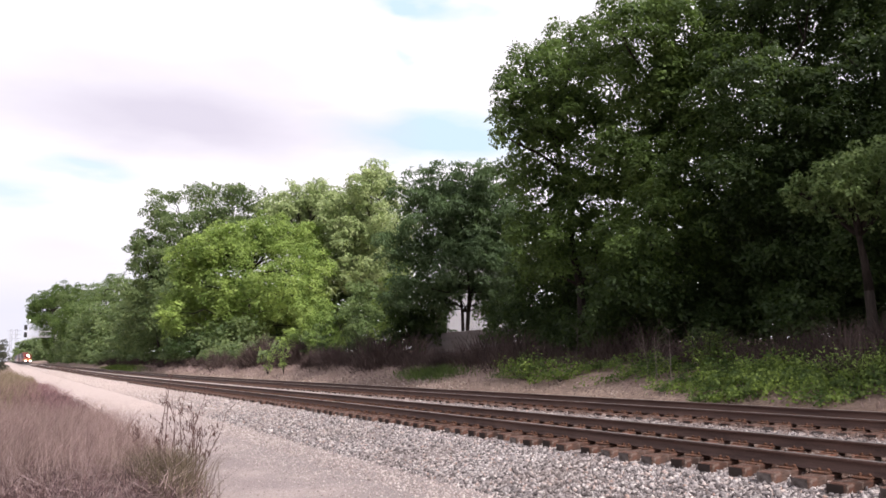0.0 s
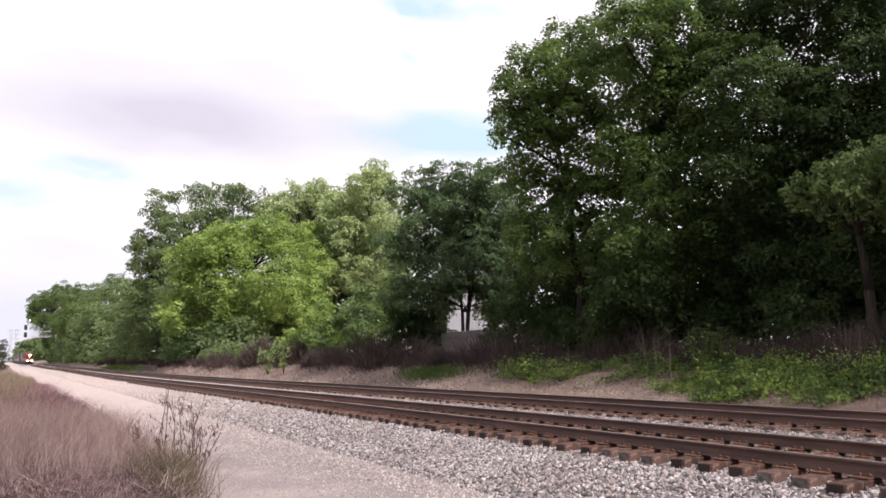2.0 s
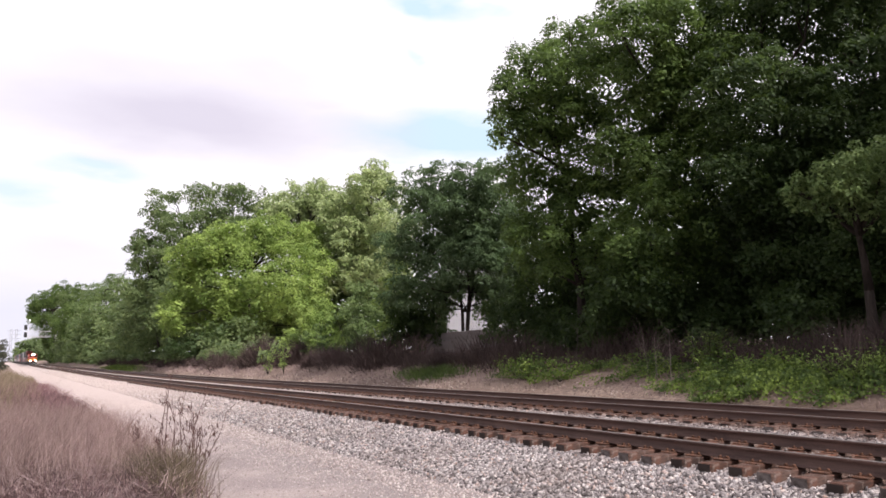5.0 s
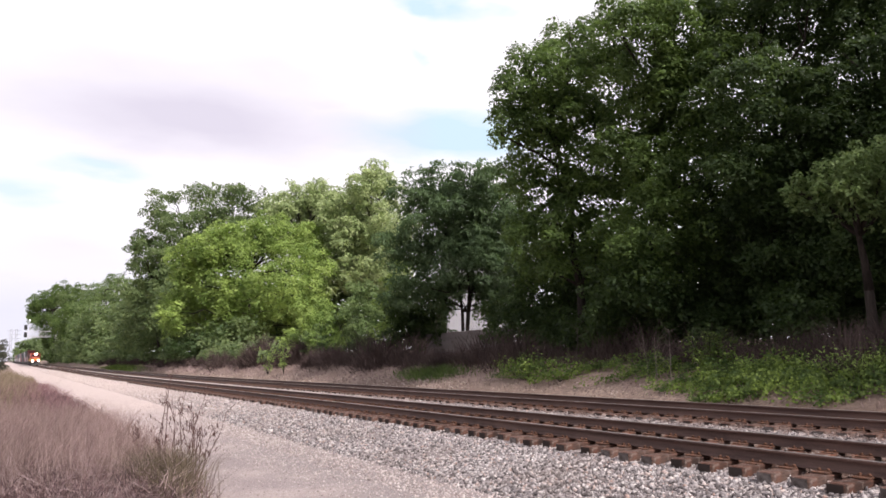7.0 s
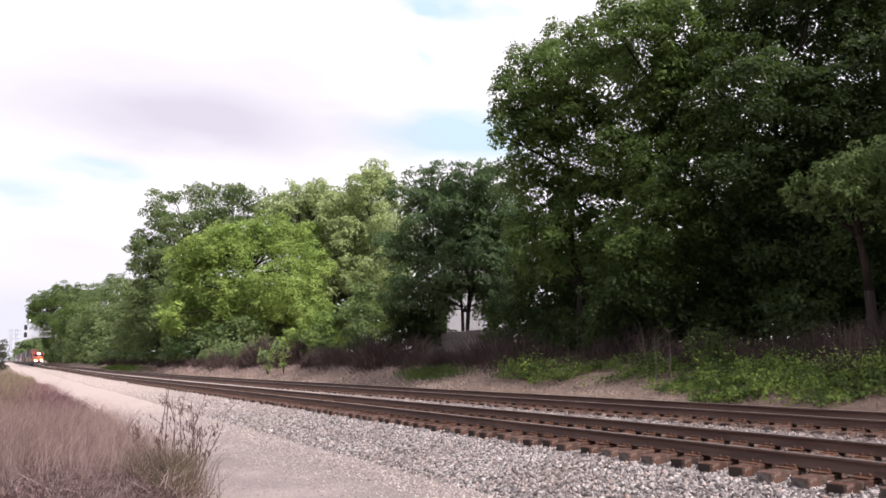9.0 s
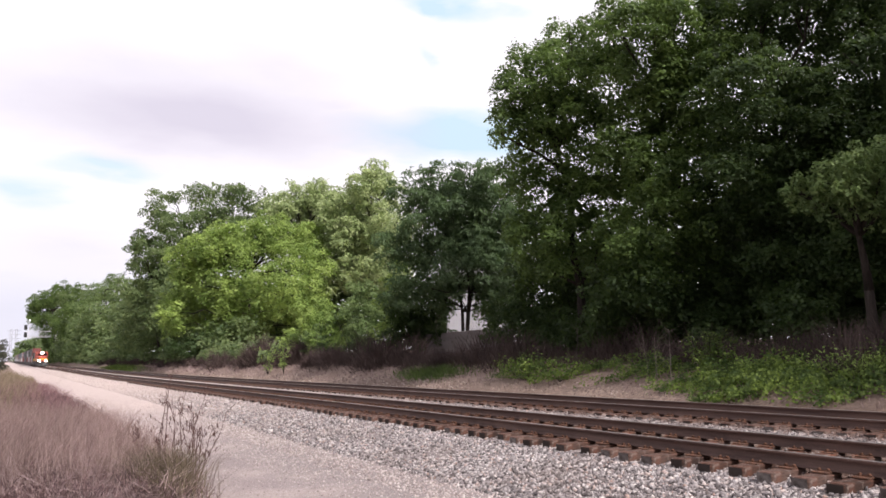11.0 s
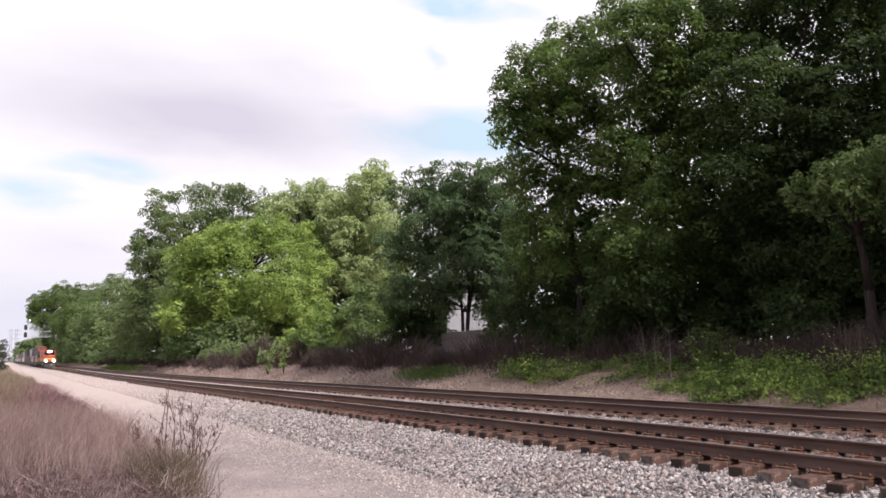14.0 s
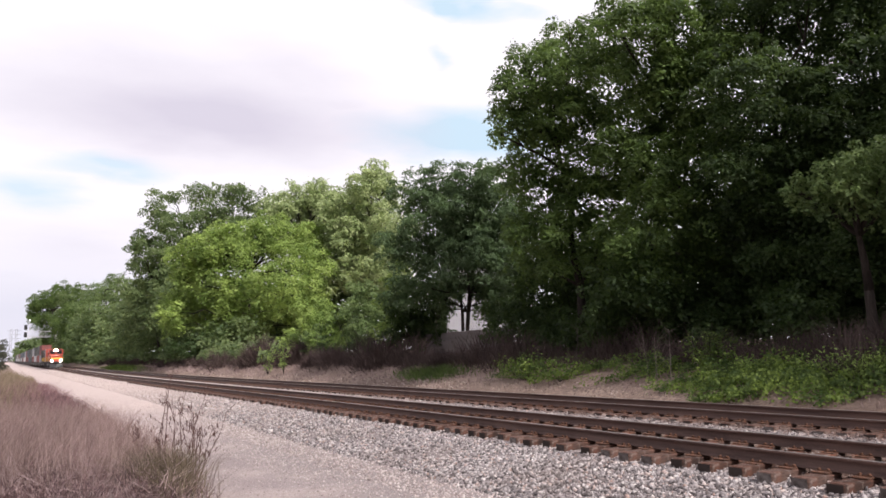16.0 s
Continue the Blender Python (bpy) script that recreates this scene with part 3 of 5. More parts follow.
tree("pale silvery-green tall tree standing behind the hedge trees", (41.9, 98.0), "pale", 0.31, [
    (42.1, 95.9, 27.0, 1.79), (39.3, 93.1, 23.6, 2.38), (45.8, 98.8, 24.3, 2.42), (39.2, 98.3, 21.4, 3.09),
    (41.6, 93.8, 18.8, 3.35), (42.6, 102.5, 16.5, 3.95), (42.1, 91.4, 13.8, 2.94), (38.2, 100.1, 18.0, 2.77),
    (37.8, 96.5, 13.1, 2.80), (43.8, 102.3, 12.3, 2.87), (43.8, 95.5, 10.0, 2.44), (42.7, 99.4, 20.9, 3.08),
    (46.6, 101.4, 19.0, 3.00), (38.9, 96.6, 17.4, 3.26), (45.8, 101.6, 15.2, 2.98), (47.9, 99.0, 21.1, 2.14),
    (37.4, 97.9, 20.4, 2.66), (43.1, 102.1, 25.1, 2.49), (40.3, 96.9, 14.1, 2.80),
    (42.9, 98.0, 28.1, 1.29), (41.9, 98.7, 26.7, 1.45), (44.0, 97.0, 25.9, 1.45), (45.7, 98.8, 27.4, 0.66)], cover=1.15)
tree("pale green rounded tree standing behind the hedge trees", (37.5, 111.6), "pale", 0.32, [
    (34.8, 107.3, 25.7, 1.90), (32.2, 105.7, 23.3, 2.13), (36.6, 103.5, 25.0, 2.27), (37.6, 100.7, 22.9, 2.51),
    (38.7, 114.9, 23.7, 3.29), (34.8, 116.0, 21.1, 3.10), (38.8, 106.4, 18.9, 3.29), (39.0, 111.7, 23.7, 3.17),
    (36.0, 114.0, 24.8, 2.83), (40.6, 108.4, 25.4, 2.77), (33.9, 114.4, 23.3, 2.29), (37.4, 111.2, 20.4, 2.94),
    (42.0, 110.0, 18.7, 3.14), (32.7, 114.9, 25.6, 1.58), (37.0, 108.8, 26.5, 1.72)], cover=1.15)
tree("broad bright-green bushy tree beside the railway", (25.5, 98.3), "bright", 0.26, [
    (26.5, 99.5, 17.4, 3.00), (29.5, 94.6, 16.1, 2.78), (22.5, 101.4, 15.9, 3.25), (19.1, 102.3, 14.1, 2.82),
    (31.3, 92.3, 13.0, 2.25), (17.8, 105.2, 10.2, 2.73), (23.0, 97.1, 11.1, 3.74), (26.5, 90.4, 9.8, 3.69),
    (33.5, 98.4, 9.8, 2.38), (21.7, 105.8, 8.0, 3.46), (26.0, 98.8, 6.5, 3.19), (31.7, 97.9, 6.5, 2.99),
    (16.9, 103.4, 6.5, 2.16),
    (27.5, 99.0, 17.7, 2.55), (31.9, 100.7, 17.6, 2.64), (23.9, 96.5, 16.7, 2.45), (29.6, 101.0, 13.8, 3.22),
    (22.2, 98.6, 14.1, 3.05), (33.3, 97.7, 14.3, 2.58), (25.9, 101.4, 10.4, 3.16), (30.6, 96.8, 8.6, 3.10),
    (35.2, 99.9, 10.7, 2.17), (19.0, 100.0, 14.2, 2.46), (23.0, 101.4, 7.7, 2.96), (26.8, 97.7, 19.4, 1.63),
    (21.1, 98.5, 17.7, 1.74),
    (16.9, 99.0, 15.4, 1.70), (35.1, 100.7, 18.1, 2.05), (34.6, 96.5, 14.2, 1.66), (17.8, 101.0, 12.1, 1.74), (22.1, 98.6, 18.3, 1.31),
    (32.5, 97.7, 19.3, 1.37), (16.3, 101.4, 7.8, 1.57), (19.2, 96.8, 15.9, 1.69), (30.0, 99.9, 20.0, 1.23)], cover=0.78)
tree("very tall dark-green tree with a ragged crown", (24.3, 131.7), "tall", 0.30, [
    (17.9, 131.0, 26.7, 2.60), (20.8, 132.7, 29.5, 1.33), (25.4, 134.5, 30.1, 2.74), (27.2, 121.0, 28.2, 2.35),
    (30.8, 121.2, 27.0, 2.71), (35.3, 127.3, 27.1, 1.86), (16.9, 135.0, 22.1, 2.15), (21.5, 122.6, 22.7, 2.78),
    (27.0, 121.7, 22.4, 3.44), (32.7, 124.7, 22.6, 2.95), (19.0, 136.9, 18.5, 3.36), (24.3, 137.9, 17.8, 3.96),
    (17.0, 138.4, 13.8, 2.02), (19.8, 138.2, 9.9, 3.37), (18.8, 142.0, 6.2, 2.56), (21.7, 127.1, 5.6, 2.81),
    (21.2, 136.8, 22.5, 2.89), (18.8, 128.7, 13.0, 2.99), (25.4, 129.5, 19.7, 3.61), (31.4, 130.6, 20.0, 3.37),
    (19.6, 126.9, 24.6, 2.06), (25.5, 125.4, 24.7, 2.88)])
tree("mid-green hedgerow tree in the distance", (21.4, 246.3), "mid", 0.35, [
    (21.8, 228.5, 24.5, 2.46), (24.6, 228.9, 17.5, 3.29), (19.8, 242.5, 21.7, 3.44), (15.6, 234.7, 17.0, 3.30),
    (21.7, 244.8, 13.6, 4.63), (25.0, 230.4, 8.9, 3.85), (16.9, 261.7, 10.1, 4.26), (18.9, 234.7, 6.1, 3.30),
    (14.2, 256.8, 13.3, 2.68), (13.3, 249.1, 6.5, 2.30), (27.3, 238.3, 30.5, 2.02)], cover=0.9)
tree("dark distant tree at the bend of the railway", (11.4, 373.4), "dark", 0.45, [
    (5.8, 371.9, 29.5, 4.67), (12.2, 349.5, 29.5, 4.44), (7.9, 380.5, 20.2, 5.21), (3.3, 374.6, 22.4, 2.76),
    (11.9, 348.9, 18.6, 5.21), (18.6, 385.3, 29.3, 5.37), (10.4, 380.4, 11.5, 3.04), (2.3, 384.0, 27.9, 2.18),
    (9.6, 388.2, 26.4, 5.34), (13.2, 349.5, 11.8, 3.61), (16.2, 352.8, 18.8, 4.49),
    (8.5, 376.9, 13.4, 3.01), (4.1, 389.2, 28.2, 3.10), (10.2, 377.0, 31.2, 3.90), (10.4, 365.0, 6.8, 1.87),
    (13.1, 376.5, 5.9, 2.15), (14.8, 383.3, 35.8, 3.56), (19.9, 379.2, 35.5, 3.32), (3.0, 394.0, 24.7, 3.13),
    (5.4, 364.1, 20.1, 2.49)], cover=1.25)
tree("dark-green tree beside the distant signal", (18.8, 302.5), "dark", 0.39, [
    (13.8, 292.3, 21.2, 4.07), (19.3, 314.2, 26.4, 4.05), (18.1, 296.4, 17.1, 4.50), (13.6, 304.9, 14.5, 3.52),
    (17.7, 317.0, 9.7, 4.41), (14.9, 291.0, 4.9, 2.35), (19.3, 302.9, 4.9, 2.46), (21.9, 310.0, 11.5, 4.35),
    (12.0, 318.9, 20.3, 2.58), (12.0, 312.0, 14.7, 2.51), (13.8, 295.2, 10.7, 2.38), (11.0, 316.5, 16.4, 2.19)], cover=0.9)
tree("brown-green tree across the road in the distance, greyed for haze", (-4.6, 200.9), "hazy", 0.38, [
    (-4.7, 200.6, 6.8, 1.22), (-5.4, 195.8, 5.2, 1.73), (-4.2, 204.8, 4.1, 1.25), (-7.2, 201.7, 7.2, 2.00),
    (-6.3, 193.0, 3.3, 1.70), (-4.3, 199.2, 2.3, 1.10)], cover=0.9)
tree("grey-green distant tree past the bend", (4.3, 860.4), "tall", 1.30, [
    (-2.0, 820.0, 19.8, 5.98), (7.0, 905.0, 24.4, 7.15), (13.0, 882.5, 19.8, 6.50), (-6.8, 883.6, 14.6, 4.44),
    (9.5, 811.9, 10.0, 5.50), (2.2, 866.4, 13.0, 5.84),
    (-1.4, 800.0, 11.2, 5.67), (7.6, 816.9, 16.4, 7.42), (14.3, 775.1, 15.5, 7.07), (-6.0, 819.8, 8.5, 3.68), (3.2, 795.6, 9.0, 6.17),
    (11.3, 786.6, 6.7, 6.13), (1.0, 824.1, 18.8, 5.32), (17.4, 777.8, 6.5, 6.08), (12.9, 808.6, 22.4, 5.27)], cover=1.5)
tree("bright yellow-green shrub on the bank", (20.8, 57.7), "bright", 0.15, [
    (21.2, 58.7, 5.8, 0.87), (20.1, 58.3, 4.6, 1.09), (21.3, 56.8, 4.3, 1.00), (19.2, 60.6, 3.5, 1.04),
    (20.2, 57.3, 3.0, 1.15), (20.9, 54.9, 2.9, 0.82)], kind="shrub", stems=3)
tree("dark-green shrub on the bank", (22.1, 53.5), "mid", 0.15, [
    (21.2, 51.3, 6.5, 0.93), (22.2, 55.9, 5.5, 1.15), (23.5, 54.4, 5.5, 1.14), (22.3, 53.8, 3.7, 1.26),
    (24.9, 55.4, 4.0, 1.01),
    (21.7, 57.0, 4.3, 0.89), (20.0, 57.5, 3.4, 0.88), (22.9, 56.2, 3.7, 0.98), (25.0, 57.6, 4.7, 0.83), (24.0, 56.9, 2.7, 0.72), (20.8, 56.6, 2.5, 0.61)], kind="shrub", stems=3)
# Shade under the trees is put into the leaf colour of these shrubs.
tree("dark-green bush beside the board fence", (21.5, 33.2), "shaded", 0.13, [
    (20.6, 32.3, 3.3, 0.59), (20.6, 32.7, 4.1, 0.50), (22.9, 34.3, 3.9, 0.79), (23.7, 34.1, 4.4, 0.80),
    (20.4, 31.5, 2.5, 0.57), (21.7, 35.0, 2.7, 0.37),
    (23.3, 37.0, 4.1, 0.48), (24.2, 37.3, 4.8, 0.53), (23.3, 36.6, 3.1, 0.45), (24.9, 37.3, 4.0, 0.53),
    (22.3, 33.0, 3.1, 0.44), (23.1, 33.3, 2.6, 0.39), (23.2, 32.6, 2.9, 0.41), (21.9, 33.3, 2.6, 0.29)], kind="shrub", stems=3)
tree("dark shrub below the fence trees", (21.5, 43.6), "shaded", 0.15, [
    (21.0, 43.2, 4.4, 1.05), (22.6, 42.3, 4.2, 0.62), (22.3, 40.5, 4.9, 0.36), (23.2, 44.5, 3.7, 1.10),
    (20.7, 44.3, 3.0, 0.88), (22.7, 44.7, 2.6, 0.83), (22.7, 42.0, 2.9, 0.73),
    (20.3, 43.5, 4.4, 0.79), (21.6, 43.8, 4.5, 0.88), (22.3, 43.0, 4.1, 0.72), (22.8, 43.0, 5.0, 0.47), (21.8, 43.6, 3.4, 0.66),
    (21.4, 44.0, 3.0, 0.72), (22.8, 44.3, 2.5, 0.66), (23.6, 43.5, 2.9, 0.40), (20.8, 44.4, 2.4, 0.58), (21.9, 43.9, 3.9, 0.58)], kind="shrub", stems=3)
tree("dense dark-green undergrowth shrub", (22.4, 31.0), "shaded", 0.13, [
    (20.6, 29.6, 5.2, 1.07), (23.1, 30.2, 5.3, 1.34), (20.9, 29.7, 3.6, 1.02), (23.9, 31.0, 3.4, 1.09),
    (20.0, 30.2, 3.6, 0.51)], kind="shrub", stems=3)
tree("dense dark-green undergrowth shrub", (19.3, 21.5), "shaded", 0.13, [
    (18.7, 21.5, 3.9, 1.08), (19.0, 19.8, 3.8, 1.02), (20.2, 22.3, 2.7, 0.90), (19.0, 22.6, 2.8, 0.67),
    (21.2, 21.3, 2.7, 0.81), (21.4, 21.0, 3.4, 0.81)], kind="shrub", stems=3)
tree("dense dark-green undergrowth shrub", (23.4, 21.0), "shaded", 0.12, [
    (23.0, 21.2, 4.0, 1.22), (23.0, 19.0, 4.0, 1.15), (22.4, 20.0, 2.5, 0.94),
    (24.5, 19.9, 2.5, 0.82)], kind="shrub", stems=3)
tree("dense dark-green undergrowth shrub", (23.9, 17.2), "shaded", 0.11, [
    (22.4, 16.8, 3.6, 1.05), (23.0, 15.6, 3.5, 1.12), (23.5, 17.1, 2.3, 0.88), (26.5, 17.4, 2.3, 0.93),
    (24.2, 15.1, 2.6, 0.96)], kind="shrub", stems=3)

tree("dark-green tree standing behind the pale trees", (44.1, 108.5), "tall", 0.36, [
    (44.8, 107.8, 11.6, 3.09), (50.1, 109.2, 11.7, 3.21), (40.3, 105.7, 12.1, 3.00), (38.2, 109.5, 15.1, 3.07),
    (46.3, 107.4, 8.1, 2.93), (41.6, 106.7, 6.4, 2.84)])
tree("dense dark-green tree crowding the bright bushy one", (18.9, 128.6), "tall", 0.33, [
    (15.9, 128.0, 17.4, 1.97), (18.3, 131.5, 13.2, 2.76), (19.3, 122.9, 7.7, 2.60), (16.4, 132.1, 9.6, 2.56),
    (21.4, 127.1, 14.7, 2.71), (14.8, 125.3, 19.6, 1.41), (23.6, 133.0, 9.6, 2.84), (18.3, 123.4, 18.7, 2.28),
    (16.9, 129.8, 5.0, 2.15), (20.5, 129.9, 3.9, 2.00), (13.7, 123.4, 12.4, 1.54)])
# Thicket leaves are coloured dark for the shade below the crown.
tree("dark-green thicket under the bright bushy tree", (24.0, 100.0), "shaded", 0.22, [
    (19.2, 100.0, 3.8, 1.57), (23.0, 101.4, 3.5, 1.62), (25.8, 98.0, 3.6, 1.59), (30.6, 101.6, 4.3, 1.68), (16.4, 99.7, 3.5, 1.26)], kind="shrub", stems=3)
tree("dense dark-green tree closing the distant wood", (24.5, 302.0), "tall", 0.50, [
    (21.7, 300.0, 26.3, 4.06), (26.8, 305.4, 29.6, 3.34), (29.5, 292.0, 21.8, 4.41), (18.6, 306.3, 23.3, 3.71),
    (23.7, 298.6, 18.2, 4.85), (16.3, 295.7, 16.0, 3.55), (31.3, 307.7, 14.4, 5.05), (19.9, 292.9, 10.0, 3.93),
    (28.2, 302.7, 6.7, 3.69), (13.3, 303.1, 21.8, 3.23), (10.9, 292.8, 25.1, 2.14), (34.2, 307.6, 30.7, 2.56),
    (32.8, 296.0, 5.9, 3.24), (16.8, 298.3, 6.9, 2.78)])
tree("yellow-green leafy bush at the edge of the spreading tree", (21.2, 46.0), "bright", 0.15, [
    (21.1, 46.0, 6.8, 0.68), (21.0, 46.4, 5.4, 0.75), (21.0, 45.4, 4.1, 0.66), (22.3, 46.5, 8.0, 0.58),
    (20.4, 45.9, 3.4, 0.59), (21.3, 45.7, 2.7, 0.59)], kind="shrub", stems=3)

# unseen trees, carrying the row on beside and behind the camera, added for shade
unseen_shade_tree = tree("tall unseen dark-green broadleaf tree added behind the view for shade", (24.0, 3.0), "dark", 0.42,
                       [(23.5, 3.0, 15.5, 2.4), (25.0, 4.5, 13.0, 2.6), (22.0, 2.0, 12.5, 2.5), (24.0, 0.8, 12.0, 2.6), (25.3, 2.5, 9.5, 2.5),
                        (22.5, 4.5, 9.5, 2.5), (22.7, 1.0, 8.5, 2.4), (24.1, 3.0, 6.0, 2.6)])
for x, y in ((23.0, -4.5), (24.5, -11.5), (23.0, -19.0), (25.5, -27.0)):
    copy_thing(unseen_shade_tree, pose(x, y, 1.5, 0, 0, 31 * y))

# ------------------------------------------------------------------ plants on the bank


def bank_leaves():
    """Ivy and low creepers heaped over the bank."""
    rng = np.random.default_rng(21)
    ps, ns = [], []
    for u0, u1, s0, s1, count, low in ((15.6, 18.0, 7, 30, 62000, 0.0), (17.4, 18.7, 7, 12, 4000, 0.05), (17.4, 18.8, 19, 34, 6000, 0.05)):
        u, s = rng.uniform(u0, u1, count), rng.uniform(s0, s1, count)
        heap = 0.5 + 0.5 * np.sin(u * 2.3 + 1.3 * np.sin(s * 0.9)) * np.sin(s * 1.6 + 0.6 * u)
        heap = heap * 0.6 + 0.4 * np.abs(np.sin(u * 5.1 + s * 2.2) * np.sin(s * 4.3 - u * 1.7))
        edge = np.clip((u - 15.6 - 0.75 * np.clip((s - 16.5) / 3.0, 0, 1) - 0.45 * np.sin(s * 0.8) - 0.3 * np.sin(s * 2.1)) / 0.8, 0, 1)
        thin = np.clip((s - 15.5) / 4.0, 0, 1) * (0.48 + 0.9 * np.clip((s - 25) / 3, 0, 1) + 0.6 * np.sin(s * 1.15 + 0.7 * u) * np.sin(u * 1.9 + 0.5 * s))
        keep = rng.random(count) < edge * (1 - np.clip(thin * 1.5, 0, 1)) * np.clip(np.abs(s - 17.3 + 0.8 * (u - 16.8)) / 1.1, 0.06, 1)
        u, s, heap = u[keep], s[keep], heap[keep]
        k = len(u)
        z = land(u, s) + 0.03 + low + rng.random(k) ** 0.7 * (0.05 + 0.75 * heap ** 1.8)
        ps.append(np.stack([u + shift(s), s, z], 1))
        ns.append(unit(np.stack([-0.4 + rng.normal(size=k) * 0.6, rng.normal(size=k) * 0.6 - 0.2, 0.6 + 0 * u], 1)))
    me = leaf_cards("ivy", np.concatenate(ps), np.concatenate(ns), 0.078, 0.85, rng, LEAVES["ivy"])
    tagged(new("ivy", me), "bright green ivy and creepers covering the bank", "ivy", "", "stuff")


def sprig(label, u, s, high, wide, leaf, size, seed, count=420):
    """A small leafy sapling on several thin stems."""
    rng = np.random.default_rng(seed)
    x, y, z = place(u, s)
    root = thing("sapling", label, "sapling", (x, y, z), "saplings on the bank")
    g = Geo()
    tips = []
    for k in range(6):
        tip = Vector((rng.normal() * wide * 0.45, rng.normal() * wide * 0.45, high * rng.uniform(0.6, 1.0)))
        tips += limb(g, (0, 0, -0.05), tip, 0.018, 0.006, rng, 0.1, 4)[1:]
    part("stem", g, BARK, root)
    c = np.array([tips[i] for i in rng.integers(0, len(tips), count)]) + rng.normal(size=(count, 3)) * wide * 0.16
    c[:, 2] = np.maximum(c[:, 2], 0.1)
    n = unit(rng.normal(size=(count, 3)) * 0.6 + np.array((-0.2, -0.2, 0.8)))
    part("foliage", leaf_cards("foliage", c, n, size, 0.6, rng, LEAVES[leaf]), LEAVES[leaf], root)


def twig_mat(name, a, b):
    n = Nodes(name)
    single = n.add("ShaderNodeNewGeometry").outputs["Random Per Island"]
    c = n.mix(single, a, b)
    c = n.mix(n.ramp(n.noise(0.7, 4), [(0.4, 0.0), (0.7, 0.6)]), c, tuple(k * 0.6 for k in a))
    return n.surface(c, 0.9, 0, None, 0, 0.15)


BRUSH = twig_mat("dead_brush", (0.056, 0.040, 0.038), (0.145, 0.106, 0.096))
STRAW = twig_mat("dry_grass", (0.100, 0.055, 0.060), (0.345, 0.212, 0.224))
PALE_STRAW = twig_mat("pale_dry_stalks", (0.20, 0.140, 0.138), (0.48, 0.365, 0.355))
SEEDY = twig_mat("seeding_grass", (0.18, 0.124, 0.114), (0.39, 0.290, 0.266))
# Withered stems, coloured dark for the shade at the grass roots.
ROOT_SHADE = twig_mat("root_shade_stems", (0.045, 0.028, 0.029), (0.165, 0.105, 0.104))
WEED = twig_mat("dead_weed", (0.052, 0.028, 0.027), (0.130, 0.070, 0.060))
OLIVE = twig_mat("olive_weed", (0.075, 0.060, 0.042), (0.205, 0.165, 0.115))
GREEN_GRASS = twig_mat("green_grass", (0.15, 0.122, 0.082), (0.30, 0.235, 0.172))


def blades(name, base, high, lean, width, material, label, category, rng, bow=0.35):
    """Thin curved blades or stalks: points, heights, sideways reach."""
    n = len(base)
    a = rng.uniform(0, 2 * math.pi, n)
    side = np.stack([np.cos(a), np.sin(a), 0 * a], 1)
    w = (width * rng.uniform(0.6, 1.3, n))[:, None]
    rows = []
    for t in (0.0, 0.5, 1.0):
        p = base + np.stack([lean[:, 0] * (t * (1 - bow) + t * t * bow), lean[:, 1] * (t * (1 - bow) + t * t * bow),
                             high * (t - 0.12 * t * t)], 1)
        rows += [p] if t == 1.0 else [p - side * w * (1 - 0.4 * t), p + side * w * (1 - 0.4 * t)]
    verts = np.stack(rows, 1).reshape(-1, 3)
    i = 5 * np.arange(n)
    faces = np.concatenate([np.stack([i, i + 1, i + 3], 1), np.stack([i, i + 3, i + 2], 1), np.stack([i + 2, i + 3, i + 4], 1)])
    me = mesh_of(name, verts, faces)
    me.materials.append(material)
    return tagged(new(name, me), label, category, "", "stuff")


def brush():
    """Dead brush in uneven clumps of radiating twigs, with a low tangle between them."""
    rng = np.random.default_rng(31)
    m = 150
    cs = 8 + 190 * rng.random(m) ** 1.5
    cu = 17.5 + 2.6 * rng.random(m)
    tall = rng.uniform(0.4, 1.0, m) * (1.0 + np.minimum(cs, 60) * 0.026) * (1 - 0.45 * np.clip((cs - 70) / 25, 0, 1))
    tall *= 1.2 - 0.55 * np.exp(-((cs - 35.5) / 2.0) ** 2)
    wide = tall * rng.uniform(0.45, 0.8, m)
    n = 40000
    k = rng.choice(m, n, p=wide / wide.sum())
    off = rng.normal(size=(n, 2)) * 0.42
    u, s = cu[k] + off[:, 0] * wide[k], cs[k] + off[:, 1] * wide[k] * 1.3
    drop = 1 - 0.55 * np.clip((off ** 2).sum(1), 0, 1)
    lift = 0.55 * rng.random(n) ** 1.3 * tall[k] * drop
    base = np.stack([u + shift(s), s, land(u, s) - 0.05 + lift], 1)
    high = tall[k] * drop * rng.uniform(0.15, 0.75, n)
    lean = off * wide[k][:, None] * rng.uniform(0.2, 0.9, n)[:, None] + rng.normal(size=(n, 2)) * 0.4 * high[:, None]
    blades("dead_brush", base, high, lean, 0.005 + 0.00018 * s, BRUSH, "rounded clumps of dead brown brush at the foot of the trees", "brush", rng)
    n = 16000
    s = 7 + 180 * rng.random(n) ** 1.6
    u = 18.2 + rng.random(n) * 2.6 + 0.4 * np.sin(s * 0.8)
    base = np.stack([u + shift(s), s, land(u, s) - 0.05], 1)
    high = rng.uniform(0.2, 0.9, n) * (0.6 + np.minimum(s, 80) / 80)
    blades("brush_tangle", base, high, rng.normal(size=(n, 2)) * 0.8 * high[:, None], 0.006 + 0.00018 * s, BRUSH,
           "low tangle of dead twigs under the trees", "brush", rng)


